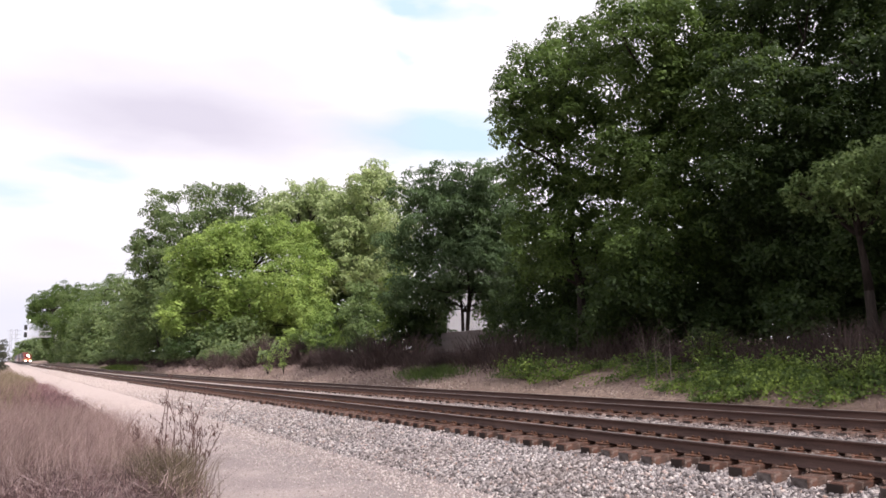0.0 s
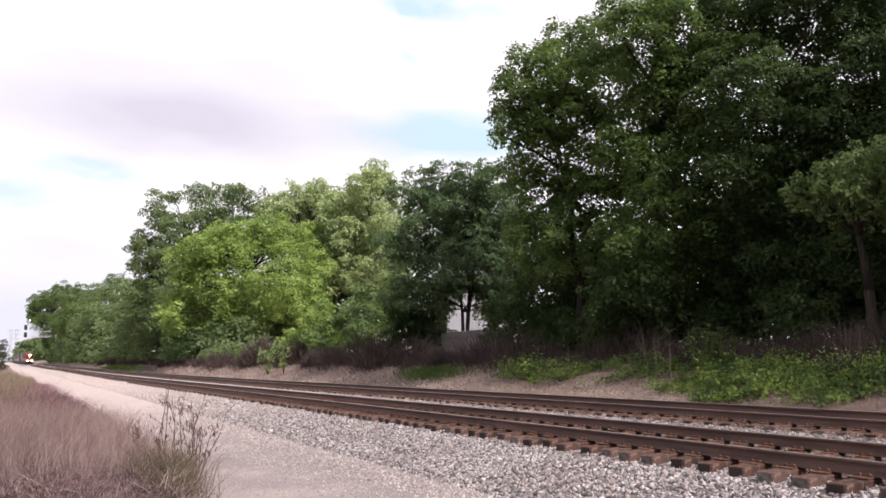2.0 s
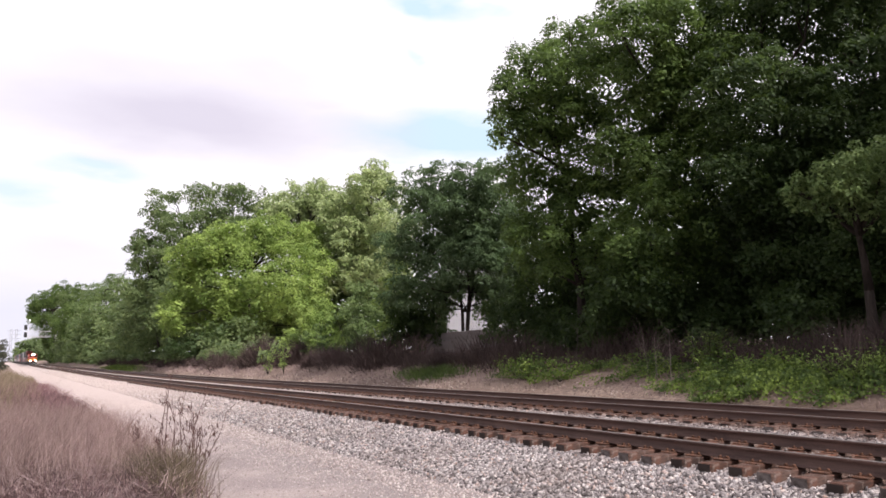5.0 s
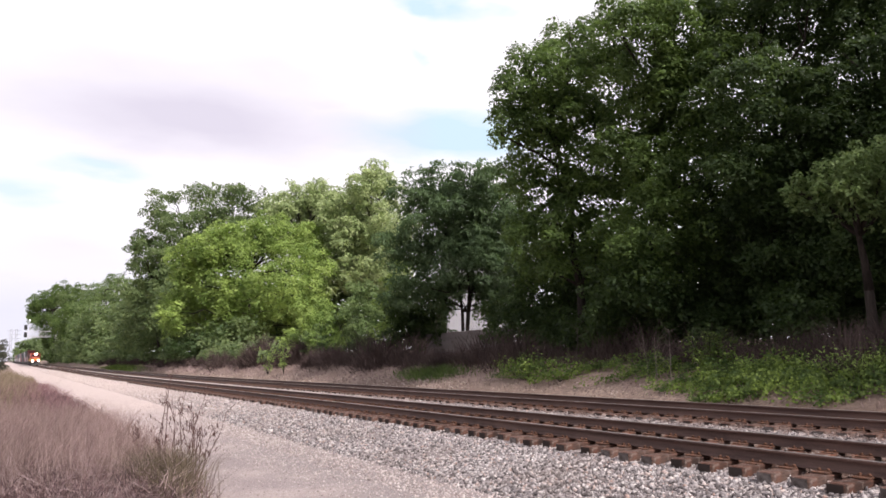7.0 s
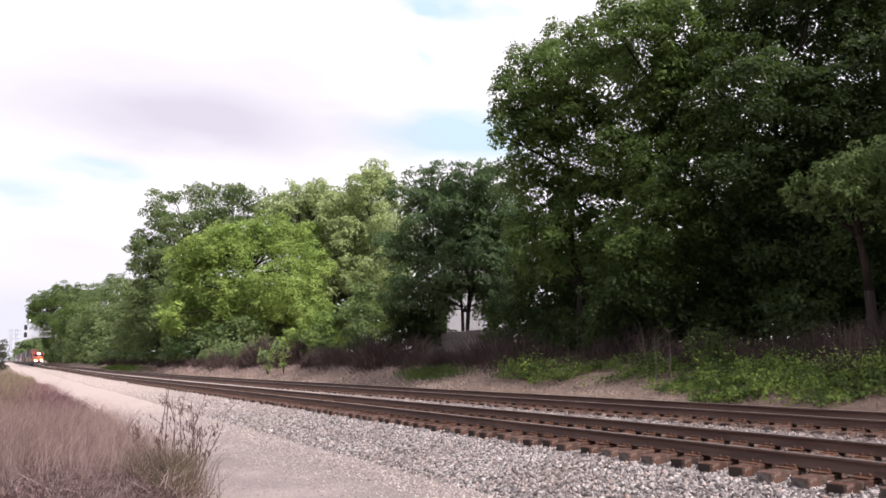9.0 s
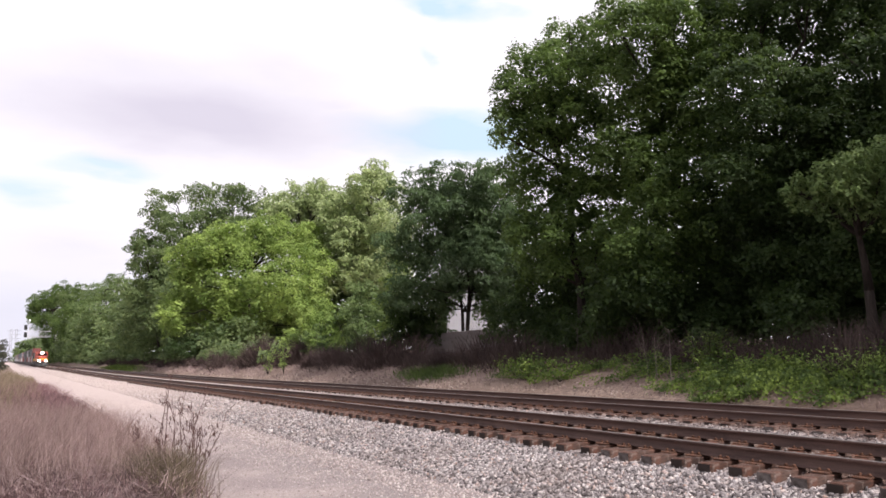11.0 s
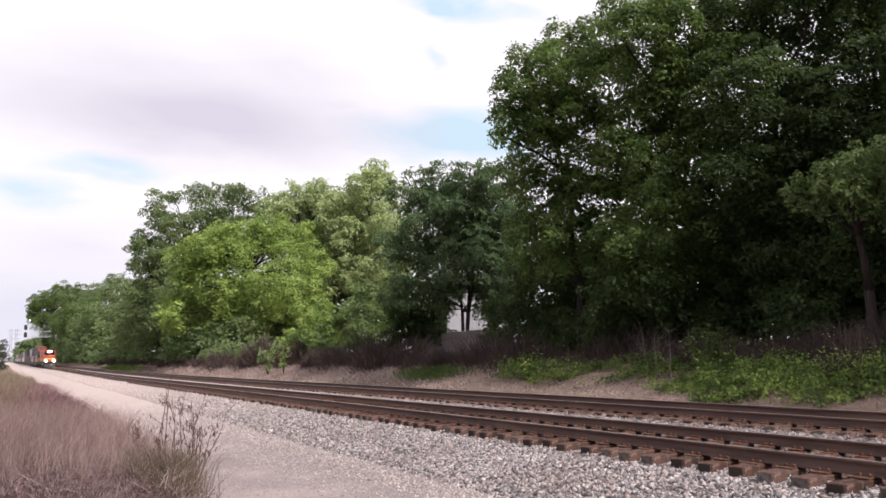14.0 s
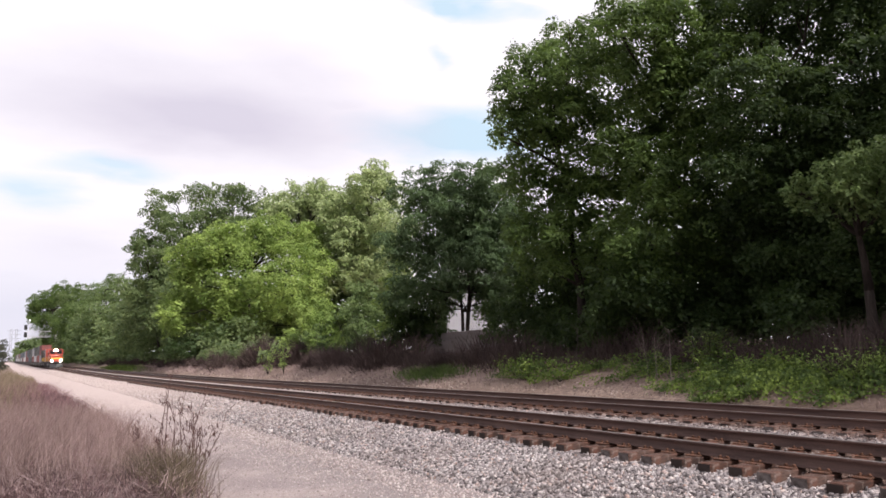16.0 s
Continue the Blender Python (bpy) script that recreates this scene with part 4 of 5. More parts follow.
def thicket():
    """Bare twigs standing thick below the tall trees."""
    rng = np.random.default_rng(33)
    n = 26000
    s = 9 + 40 * rng.random(n) ** 1.2
    u = 18.2 + 1.7 * rng.random(n) + 0.3 * np.sin(s * 0.7)
    clump = 0.5 + 0.5 * np.sin(s * 1.3 + 2 * np.sin(u * 1.4)) * np.sin(s * 0.45 + u)
    reach = (0.15 + 1.15 * clump ** 1.4) * (0.6 + 0.4 * np.abs(np.sin(s * 0.31 + 1))) * (1 - 0.35 * np.exp(-((s - 36) / 2.5) ** 2))
    base = np.stack([u + shift(s), s, land(u, s) - 0.05 + 0.45 * rng.random(n) ** 2 * reach], 1)
    high = reach * rng.uniform(0.25, 1.15, n)
    lean = rng.normal(size=(n, 2)) * 0.55 * high[:, None]
    blades("bare_thicket", base, high, lean, 0.004 + 0.00012 * s, BRUSH, "bare brown twigs standing thick below the tall trees", "brush", rng)


def grass_height(u, s):
    edge = np.clip((2.65 + 0.25 * np.sin(s * 0.9) + 0.2 * np.sin(s * 2.3) - u) / 1.1, 0, 1)
    low = 0.42 + 0.58 * np.clip((s - 11.3 - 0.7 * np.sin(u * 2.2 + 1)) / 1.6, 0, 1)
    return (0.12 + 0.95 * edge) * low * (0.85 + 0.25 * np.sin(s * 0.7 + u * 1.3) * np.sin(u * 2.1))


def dry_grass():
    rng = np.random.default_rng(41)
    n = 56000
    s = 7.5 + 75 * rng.random(n) ** 2.2
    u = 2.7 - (3.6 + 0.10 * s) * rng.random(n) ** 0.85
    thick = rng.random(n) < 0.22 + 0.78 * np.clip((s - 11.6 - 0.6 * np.sin(u * 2.6)) / 1.4, 0, 1)
    s, u = s[thick], u[thick]
    n = len(s)
    tuft = rng.random((n, 2)) * 0.06
    base = np.stack([np.round(u / 0.19) * 0.19 + tuft[:, 0] + rng.normal(size=n) * 0.05 + shift(s),
                     np.round(s / 0.19) * 0.19 + tuft[:, 1] + rng.normal(size=n) * 0.05, land(u, s) - 0.02], 1)
    cell = np.abs(np.sin(np.floor(u / 0.38) * 12.9898 + np.floor(s / 0.38) * 78.233) * 43758.5453) % 1.0
    h = grass_height(u, s) * rng.uniform(0.35, 1.15, n) * (0.3 + 0.8 * cell)
    wind = np.array((0.12, -0.06))
    swirl = cell * 40.0
    lean = (rng.normal(size=(n, 2)) * 0.5 + 0.55 * np.stack([np.cos(swirl), np.sin(swirl)], 1) + wind) * h[:, None]
    blades("dry_grass", base, h, lean, 0.0022 + 0.00014 * s, STRAW, "tall dry pinkish-tan grass beside the gravel road", "grass", rng, 0.6)
    n = 2200
    s = 9.6 + 11 * rng.random(n) ** 1.6
    u = 2.5 - 4.2 * rng.random(n)
    base = np.stack([u, s, land(u, s) - 0.02], 1)
    h = grass_height(u, s) * rng.uniform(0.55, 1.1, n)
    blades("dry_stalks", base, h, rng.normal(size=(n, 2)) * 0.85 * h[:, None], 0.0052, PALE_STRAW, "stout pale dry stalks among the grass", "grass", rng, 0.2)
    n = 9000
    s = 12.6 + 14 * rng.random(n) ** 1.2
    u = 2.4 - 4.4 * rng.random(n) ** 0.8
    base = np.stack([u, s, land(u, s) - 0.02], 1)
    tuft = 0.5 + 0.5 * np.sin(u * 3.1 + 0.8 * np.sin(s * 2.2)) * np.sin(s * 2.7 - u)
    h = (0.6 + 0.4 * np.clip((2.45 - u) / 0.45, 0, 1)) * rng.uniform(0.85, 1.35, n) * (0.78 + 0.3 * tuft)
    lean = (rng.normal(size=(n, 2)) * 0.32 + np.array((0.10, -0.03))) * h[:, None]
    blades("feathery_grass", base, h, lean, 0.0026 + 0.00006 * s, SEEDY, "fine feathery tops of tall dry grass", "grass", rng, 0.7)
    # Dark low stems fill the grass gaps; their colour stands in for shade.
    n = 30000
    s = 7 + 45 * rng.random(n) ** 2.0
    u = 2.6 - 4.5 * rng.random(n)
    base = np.stack([u + shift(s), s, land(u, s) - 0.02], 1)
    h = rng.uniform(0.1, 0.62, n) * np.clip(grass_height(u, s) / 0.5, 0.15, 1)
    blades("withered_undergrowth", base, h, rng.normal(size=(n, 2)) * 0.6 * h[:, None], 0.005, ROOT_SHADE,
           "withered stems at the root of the grass, dark for its shade", "grass", rng, 0.6)
    n = 1300
    s = 10.6 + 3.2 * rng.random(n)
    u = 2.0 - 3.8 * rng.random(n)
    base = np.stack([u, s, land(u, s) + 0.05 + 0.4 * rng.random(n) ** 1.5], 1)
    lean = rng.normal(size=(n, 2)) * np.array((0.55, 0.35))
    blades("fallen_stalks", base, rng.uniform(-0.05, 0.35, n), lean, 0.0042, PALE_STRAW, "broken pale stalks fallen across the dry grass", "grass", rng, 0.1)
    n = 2400
    s, u = 12.6 + rng.normal(size=n) * 0.7, 1.95 + rng.normal(size=n) * 0.2
    base = np.stack([u, s, land(u, s) - 0.02], 1)
    h = rng.uniform(0.2, 0.85, n)
    blades("green_grass", base, h, rng.normal(size=(n, 2)) * 0.55 * h[:, None], 0.005, OLIVE,
           "low olive-brown weeds at the edge of the road", "grass", rng, 0.6)
    n = 9000
    s = 26 + 95 * rng.random(n)
    u = 0.4 + 0.012 * s - (4 + 0.07 * s) * rng.random(n) ** 1.3
    base = np.stack([u + shift(s), s, land(u, s) - 0.02], 1)
    h = rng.uniform(0.35, 1.2, n) * np.clip(0.35 + 0.35 * (0.4 + 0.012 * s - u), 0, 1.15) * (1 + s / 250)
    blades("roadside_weeds", base, h, rng.normal(size=(n, 2)) * 0.35 * h[:, None], 0.015, GREEN_GRASS,
           "grey-green weeds standing behind the dry grass", "weeds", rng, 0.6)
    n = 2600
    s, u = 146 + rng.normal(size=n) * 11, 16.2 + rng.normal(size=n) * 0.5
    base = np.stack([u + shift(s), s, land(u, s) - 0.02], 1)
    h = rng.uniform(0.2, 0.8, n)
    blades("bank_turf", base, h, rng.normal(size=(n, 2)) * 0.5 * h[:, None], 0.04, LEAVES["ivy"], "patch of bright green grass on the bank", "grass", rng, 0.5)
    n = 2600
    s, u = 33 + rng.normal(size=n) * 1.5, 17.2 + rng.normal(size=n) * 0.35
    base = np.stack([u + shift(s), s, land(u, s) - 0.02], 1)
    h = rng.uniform(0.1, 0.5, n)
    blades("grass_tuft", base, h, rng.normal(size=(n, 2)) * 0.5 * h[:, None], 0.012, LEAVES["dark"], "dark green tufts of grass on the bank", "grass", rng, 0.5)
    n = 8000
    s = 9 + 120 * rng.random(n) ** 1.5
    u = 15.7 + 3.2 * rng.random(n)
    base = np.stack([u + shift(s), s, land(u, s) - 0.02], 1)
    h = rng.uniform(0.05, 0.28, n) * (1 + s / 80)
    blades("bank_grass", base, h, rng.normal(size=(n, 2)) * 1.1 * h[:, None], 0.005 + 0.0001 * s, PALE_STRAW,
           "flattened dead grass on the bank", "grass", rng, 0.6)


def dead_weed(u, s, high, seed, stems, spread):
    """A dry weed: dark branching stalks with seed heads."""
    rng = np.random.default_rng(seed)
    x, y, z = place(u, s)
    root = thing("dead_weed", "dead dark-brown weed with dry seed heads by the road", "weed", (x, y, z), "dead weeds")
    pod = Geo().tube([(0, 0, -0.5), (0, 0, -0.1), (0, 0, 0.3), (0, 0, 0.6)], [0.06, 0.3, 0.26, 0.04], 5).mesh("seed_head")
    for k in range(stems):
        g = Geo()
        tip = Vector((rng.normal() * spread + 0.12, rng.normal() * spread * 0.6, high * rng.uniform(0.7, 1.0) * (1 if k else 1.05)))
        pts = limb(g, (rng.normal() * 0.03, rng.normal() * 0.03, -0.03), tip, 0.007, 0.003, rng, 0.08, 5)
        for j in range(9):
            a = Vector(pts[-1]).lerp(pts[len(pts) // 3], rng.random())
            b = a + Vector((rng.normal() * 0.09, rng.normal() * 0.09, rng.uniform(0.03, 0.16)))
            limb(g, a, b, 0.0035, 0.002, rng, 0.05, 3)
            for q in (b, a.lerp(b, 0.6)):
                l = rng.uniform(0.02, 0.052)
                d = Vector((rng.normal() * 0.3, rng.normal() * 0.3, 1)).normalized() * l
                head = part("seed_head", pod, WEED, root)
                head.matrix_local = Matrix.LocRotScale(q, d.to_track_quat("Z", "Y"), (l * 0.6, l * 0.45, l * 1.7))
        part("stalk", g, WEED, root)


def woods(label, leaf, size, areas, seed):
    """The thick of the wood behind the front row of trees: rounded masses of leaves."""
    rng = np.random.default_rng(seed)
    lobes = []
    for u0, u1, s0, s1, high, r, count in areas:
        for k in range(count):
            u, s = rng.uniform(u0, u1), rng.uniform(s0, s1)
            if 22 < u < 39 and 33 < s < 66:
                continue
            rr = r * rng.uniform(0.7, 1.2)
            lobes.append((u + float(shift(s)), s, float(land(u, s)) + rr * 0.6 + rng.random() ** 0.8 * high, rr))
    p, n = crown_points(lobes, size, rng, 0.42, 0.36 * max(l[3] for l in lobes))
    me = leaf_cards("woodland", p, n, size, 0.7, rng, LEAVES[leaf])
    tagged(new("woodland", me), label, "woods", "", "stuff")


def bare_sapling(u, s, high, seed):
    """A thin leafless sapling with a few twigs."""
    rng = np.random.default_rng(seed)
    x, y, z = place(u, s)
    root = thing("bare_sapling", "thin leafless grey sapling among the dead brush", "sapling", (x, y, z), "bare saplings")
    g = Geo()
    pts = limb(g, (0, 0, -0.1), (rng.normal() * 0.12, rng.normal() * 0.12, high), 0.013, 0.005, rng, 0.05, 5)
    part("stem", g, PALE_BARK, root)
    for k in range(7):
        g = Geo()
        a = pts[0].lerp(pts[-1], rng.uniform(0.35, 1.0))
        limb(g, a, a + Vector((rng.normal() * 0.3, rng.normal() * 0.3, rng.uniform(0.15, 0.6))), 0.0045, 0.002, rng, 0.1, 4)
        part("twig", g, PALE_BARK, root)


PALE_BARK = bark_mat("bark_pale_grey", (0.20, 0.165, 0.15))
for u, s, high, seed in ((16.6, 17.2, 1.5, 81), (16.5, 16.6, 1.7, 82), (17.0, 18.0, 1.4, 83), (18.6, 34.6, 2.2, 84), (18.5, 42.5, 2.0, 85),
                         (18.3, 52.0, 2.2, 86), (18.2, 23.0, 1.5, 87), (18.8, 31.0, 2.4, 88)):
    bare_sapling(u, s, high, seed)
bank_leaves()
# Inner woodland: its shade is put into the leaf colour.
woods("dense dark-green woodland behind the tall trees", "shaded", 0.40,
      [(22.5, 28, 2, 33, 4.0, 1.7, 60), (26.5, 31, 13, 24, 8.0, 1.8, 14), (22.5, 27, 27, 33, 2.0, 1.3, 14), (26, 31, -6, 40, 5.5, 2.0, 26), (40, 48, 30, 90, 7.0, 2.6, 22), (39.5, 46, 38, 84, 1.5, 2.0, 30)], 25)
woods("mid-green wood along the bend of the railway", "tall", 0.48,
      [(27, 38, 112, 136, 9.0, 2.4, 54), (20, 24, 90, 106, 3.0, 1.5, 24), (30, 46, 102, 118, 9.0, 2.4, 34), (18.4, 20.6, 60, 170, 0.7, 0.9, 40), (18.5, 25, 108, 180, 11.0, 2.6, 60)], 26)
# Scrub leaves are coloured for the same shade.
woods("low dark-green scrub among the dead brush", "shaded", 0.15, [(20.0, 21.6, 8, 28.5, 0.6, 0.8, 24), (19.6, 21.2, 46, 60, 0.3, 0.7, 16), (21.0, 24.0, 19, 28, 0.8, 1.0, 22)], 28)
woods("low green scrub along the foot of the wood", "tall", 0.26, [(18.6, 20.6, 60, 170, 0.6, 0.9, 40), (18.0, 20.5, 165, 245, 0.6, 1.2, 30)], 29)
woods("mid-green wood in the distance", "tall", 0.76,
      [(18.0, 20.5, 165, 300, 3.0, 1.8, 30), (17.6, 23, 240, 430, 4.5, 2.8, 34), (17.3, 20, 190, 430, 0.5, 1.5, 60), (19.0, 27, 170, 300, 11.0, 3.4, 42), (20.0, 30, 290, 520, 12.0, 5.0, 30)], 27)
brush()
thicket()
dry_grass()
dead_weed(2.05, 13.6, 1.85, 51, 3, 0.05)
dead_weed(2.25, 13.3, 1.50, 52, 4, 0.26)
dead_weed(2.50, 13.1, 1.40, 55, 4, 0.30)
dead_weed(2.45, 12.6, 0.95, 53, 5, 0.30)
dead_weed(1.80, 14.6, 1.05, 54, 3, 0.12)
dead_weed(0.35, 30.0, 1.25, 56, 5, 0.35)
sprig("bright green sapling in front of the dead brush", 16.6, 59.0, 2.3, 0.8, "bright", 0.16, 61, 190)
sprig("bright green sapling in front of the dead brush", 16.8, 55.5, 2.4, 0.8, "bright", 0.16, 62, 190)
sprig("leafy green vine heap among the ivy", 17.6, 16.2, 1.1, 0.9, "ivy", 0.085, 63, 1100)
sprig("leafy green vine heap among the ivy", 17.6, 14.2, 0.5, 1.3, "ivy", 0.10, 66, 1100)
sprig("leafy green vine heap among the ivy", 16.9, 24.5, 0.75, 1.4, "ivy", 0.10, 64, 1000)
sprig("leafy green vine heap among the ivy", 16.8, 22.2, 0.6, 1.2, "ivy", 0.10, 65, 800)
sprig("leafy green vine heap among the ivy", 17.5, 11.7, 0.5, 1.2, "bright", 0.08, 67, 1100)


# ------------------------------------------------------------------ fence, house, signal, pylons
# White paint lowered to grey: the shade on the wall is in the colour.
WHITE = paint("white_siding", (0.36, 0.36, 0.39), 0.6, 0, 0.1)
FENCE = paint("weathered_fence", (0.20, 0.175, 0.17), 0.9, 0, 0.4)
ROOF = paint("grey_shingle", (0.14, 0.135, 0.14), 0.9, 0, 0.3, 6)
PANE = paint("dark_window", (0.03, 0.035, 0.04), 0.15, 0, 0.05)
STEEL = paint("aluminium_paint", (0.78, 0.78, 0.80), 0.6, 0.0, 0.1)
ZINC = paint("weathered_zinc", (0.30, 0.31, 0.34), 0.7, 0.0, 0.1)
BLACK = paint("black_paint", (0.018, 0.018, 0.02), 0.5, 0, 0.1)


def fence(u, s0, s1, high):
    x, y, z = place(u, (s0 + s1) / 2)
    root = thing("board_fence", "weathered grey wooden board fence behind the trees", "fence", (x, y, z))
    board = Geo().box(-0.012, 0.012, -0.07, 0.07, 0.05, high, 0.006).mesh("board")
    post = Geo().box(-0.05, 0.05, -0.05, 0.05, -0.2, high - 0.1, 0.008).mesh("post")
    n = int((s1 - s0) / 0.15)
    for i in range(n):
        part("board", board, FENCE, root).location = (0, (i - n / 2) * 0.15, random.uniform(-0.02, 0.02))
    for i in range(0, n, 16):
        part("post", post, FENCE, root).location = (0.08, (i - n / 2) * 0.15, 0)
    for h in (0.4, high - 0.35):
        part("rail", Geo().box(0.014, 0.05, -n * 0.075, n * 0.075, h, h + 0.09, 0.005), FENCE, root)


def house(x, y, z, turn):
    root = thing("house", "white clapboard house with a grey roof behind the fence", "house", (x, y, z), "", turn)
    w, d, h = 6.6, 6.0, 5.4
    part("wall", Geo().box(-w / 2, w / 2, -d / 2, d / 2, -1, h, 0.02), WHITE, root, "white clapboard wall")
    lap = Geo().box(-w / 2 - 0.025, w / 2 + 0.025, -d / 2 - 0.025, d / 2 + 0.025, 0, 0.2, 0.012).mesh("clapboard")
    for k in range(24):
        part("clapboard", lap, WHITE, root).location = (0, 0, 0.1 + k * 0.22)
    r = Geo()
    for e in (-1, 1):
        r.add([(-w / 2 - 0.4, e * (d / 2 + 0.5), h - 0.2), (w / 2 + 0.4, e * (d / 2 + 0.5), h - 0.2), (w / 2 + 0.4, 0, h + 2.4), (-w / 2 - 0.4, 0, h + 2.4),
               (-w / 2 - 0.4, e * (d / 2 + 0.5), h - 0.02), (w / 2 + 0.4, e * (d / 2 + 0.5), h - 0.02), (w / 2 + 0.4, 0, h + 2.6), (-w / 2 - 0.4, 0, h + 2.6)],
              [(0, 1, 2, 3), (7, 6, 5, 4), (0, 4, 5, 1), (1, 5, 6, 2), (2, 6, 7, 3), (3, 7, 4, 0)])
    part("roof", r, ROOF, root, "grey shingle roof")
    win = part("window", Geo().box(1.35, 2.45, -d / 2 - 0.07, -d / 2 + 0.02, 3.0, 4.5, 0.01), WHITE, root)
    part("pane", Geo().box(1.45, 2.35, -d / 2 - 0.085, -d / 2 - 0.05, 3.1, 4.4, 0.004), PANE, win)


def truss(g, a, b, wide, high, bays, r):
    """A box girder of bars from a to b."""
    a, b = Vector(a), Vector(b)
    d = (b - a).normalized()
    side = Vector((-d.y, d.x, 0)) if abs(d.z) < 0.9 else Vector((0, 1, 0))
    rise_dir = side.cross(d) * -1
    ends = [side * i * wide / 2 + rise_dir * j * high / 2 for i, j in ((-1, -1), (1, -1), (1, 1), (-1, 1))]
    for e in ends:
        g.tube([a + e, b + e], r, 4)
    for k in range(bays + 1):
        p = a.lerp(b, k / bays)
        for i in range(4):
            g.tube([p + ends[i], p + ends[(i + 1) % 4]], r * 0.7, 4)
            if k < bays:
                q = a.lerp(b, (k + 1) / bays)
                g.tube([p + ends[i], q + ends[(i + 1) % 4]], r * 0.6, 4)


SIGNAL_LAMP = Nodes("signal_lamp_glow")
SIGNAL_LAMP.put(SIGNAL_LAMP.out.inputs[0], SIGNAL_LAMP.add("ShaderNodeEmission", {"Color": (0.9, 0.95, 1.0), "Strength": 3.0}).outputs[0])
SIGNAL_LAMP = SIGNAL_LAMP.mat


def signal_mast(u, s, reach):
    """A cantilever: a mast among the trees and an arm that reaches back over both tracks."""
    x, y, z = u + float(shift(s)), s, 0.3 + float(rise(s))
    root = thing("railway_signal", "white steel cantilever signal with black signal heads over the track", "railway signal", (x, y, z))
    g = Geo()
    truss(g, (0, 0, 0), (0, 0, 14.6), 0.9, 0.9, 16, 0.07)
    part("mast", g, STEEL, root)
    g = Geo()
    truss(g, (0, 0, 13.2), (-reach, 0, 13.2), 1.2, 2.2, 8, 0.12)
    part("arm", g, STEEL, root)
    part("walkway", Geo().box(-reach, 0.4, -0.7, 0.7, 11.8, 12.1, 0.02), STEEL, root)
    g = Geo()
    for zz in (14.9, 15.6):
        g.tube([(-reach, -0.6, zz), (0, -0.6, zz)], 0.045, 4)
    for k in range(9):
        g.tube([(-reach * k / 8, -0.6, 14.2), (-reach * k / 8, -0.6, 15.6)], 0.045, 4)
    part("railing", g, STEEL, root)
    for zz, xx in ((12.9, -reach - 0.6), (16.0, -reach - 0.6)):
        head = part("signal_head", Geo().box(xx - 0.6, xx + 0.6, -1.0, -0.75, zz - 1.1, zz + 1.1, 0.14), BLACK, root, "black signal head")
        part("hood", Geo().tube([(xx, -1.0, zz + 0.4), (xx, -1.4, zz + 0.35)], 0.3, 10), BLACK, head)
    part("lamp_post", Geo().tube([(-reach + 0.8, -0.6, 14.2), (-reach + 0.8, -0.6, 19.0)], 0.09, 5), STEEL, root)
    part("lamp", Geo().tube([(-reach + 0.8, -0.7, 19.0), (-reach + 0.8, -0.95, 19.0)], 0.34, 12), SIGNAL_LAMP, root, "lit white lamp")


def pylon(x, y, high):
    root = thing("power_pylon", "pale steel lattice power pylon in the distance", "pylon", (x, y, float(rise(y)) + 1), "far pylons")
    g = Geo()
    truss(g, (0, 0, 0), (0, 0, high), 2.2, 2.2, 9, 0.22)
    part("tower", g, ZINC, root)
    for h in (0.72, 0.84, 0.96):
        part("cross_arm", Geo().tube([(-5, 0, high * h), (5, 0, high * h)], 0.22, 4), ZINC, root)


fence(22.6, 34.0, 46.0, 1.55)
house(32.5, 52.0, 1.9, -28)
signal_mast(17.9, 369.0, 11.1)
pylon(-15.0, 1040.0, 38.0)
pylon(-9.5, 1037.0, 38.0)


# ------------------------------------------------------------------ train
ORANGE = paint("loco_orange", (0.33, 0.052, 0.030), 0.4, 0, 0.25, 1.0)
CREAM = paint("loco_yellow", (0.66, 0.42, 0.06), 0.4, 0, 0.2, 1.0)
GLASS = paint("cab_glass", (0.015, 0.018, 0.022), 0.08, 0, 0.02)
DARK_STEEL = paint("underframe", (0.045, 0.038, 0.034), 0.8, 0.2, 0.3)
BOX_PAINT = [paint("container_" + n, c, 0.55, 0, 0.35, 0.8) for n, c in (
    ("grey", (0.34, 0.34, 0.36)), ("white", (0.56, 0.55, 0.55)), ("rust_red", (0.20, 0.055, 0.050)), ("slate", (0.09, 0.105, 0.125)),
    ("charcoal", (0.055, 0.062, 0.062)), ("tan", (0.27, 0.23, 0.20)))]


def glow(name, color, strength):
    n = Nodes(name)
    n.put(n.out.inputs[0], n.add("ShaderNodeEmission", {"Color": color, "Strength": strength}).outputs[0])
    return n.mat


HEADLIGHT = glow("headlight_glow", (1.0, 0.93, 0.82), 30.0)


def wheelset(root, y, r=0.5):
    g = Geo()
    for e in (-0.755, 0.755):
        g.tube([(e - 0.07, y, r), (e + 0.07, y, r)], r, 16)
    g.tube([(-0.8, y, r), (0.8, y, r)], 0.09, 8)
    return part("wheelset", g, DARK_STEEL, root)


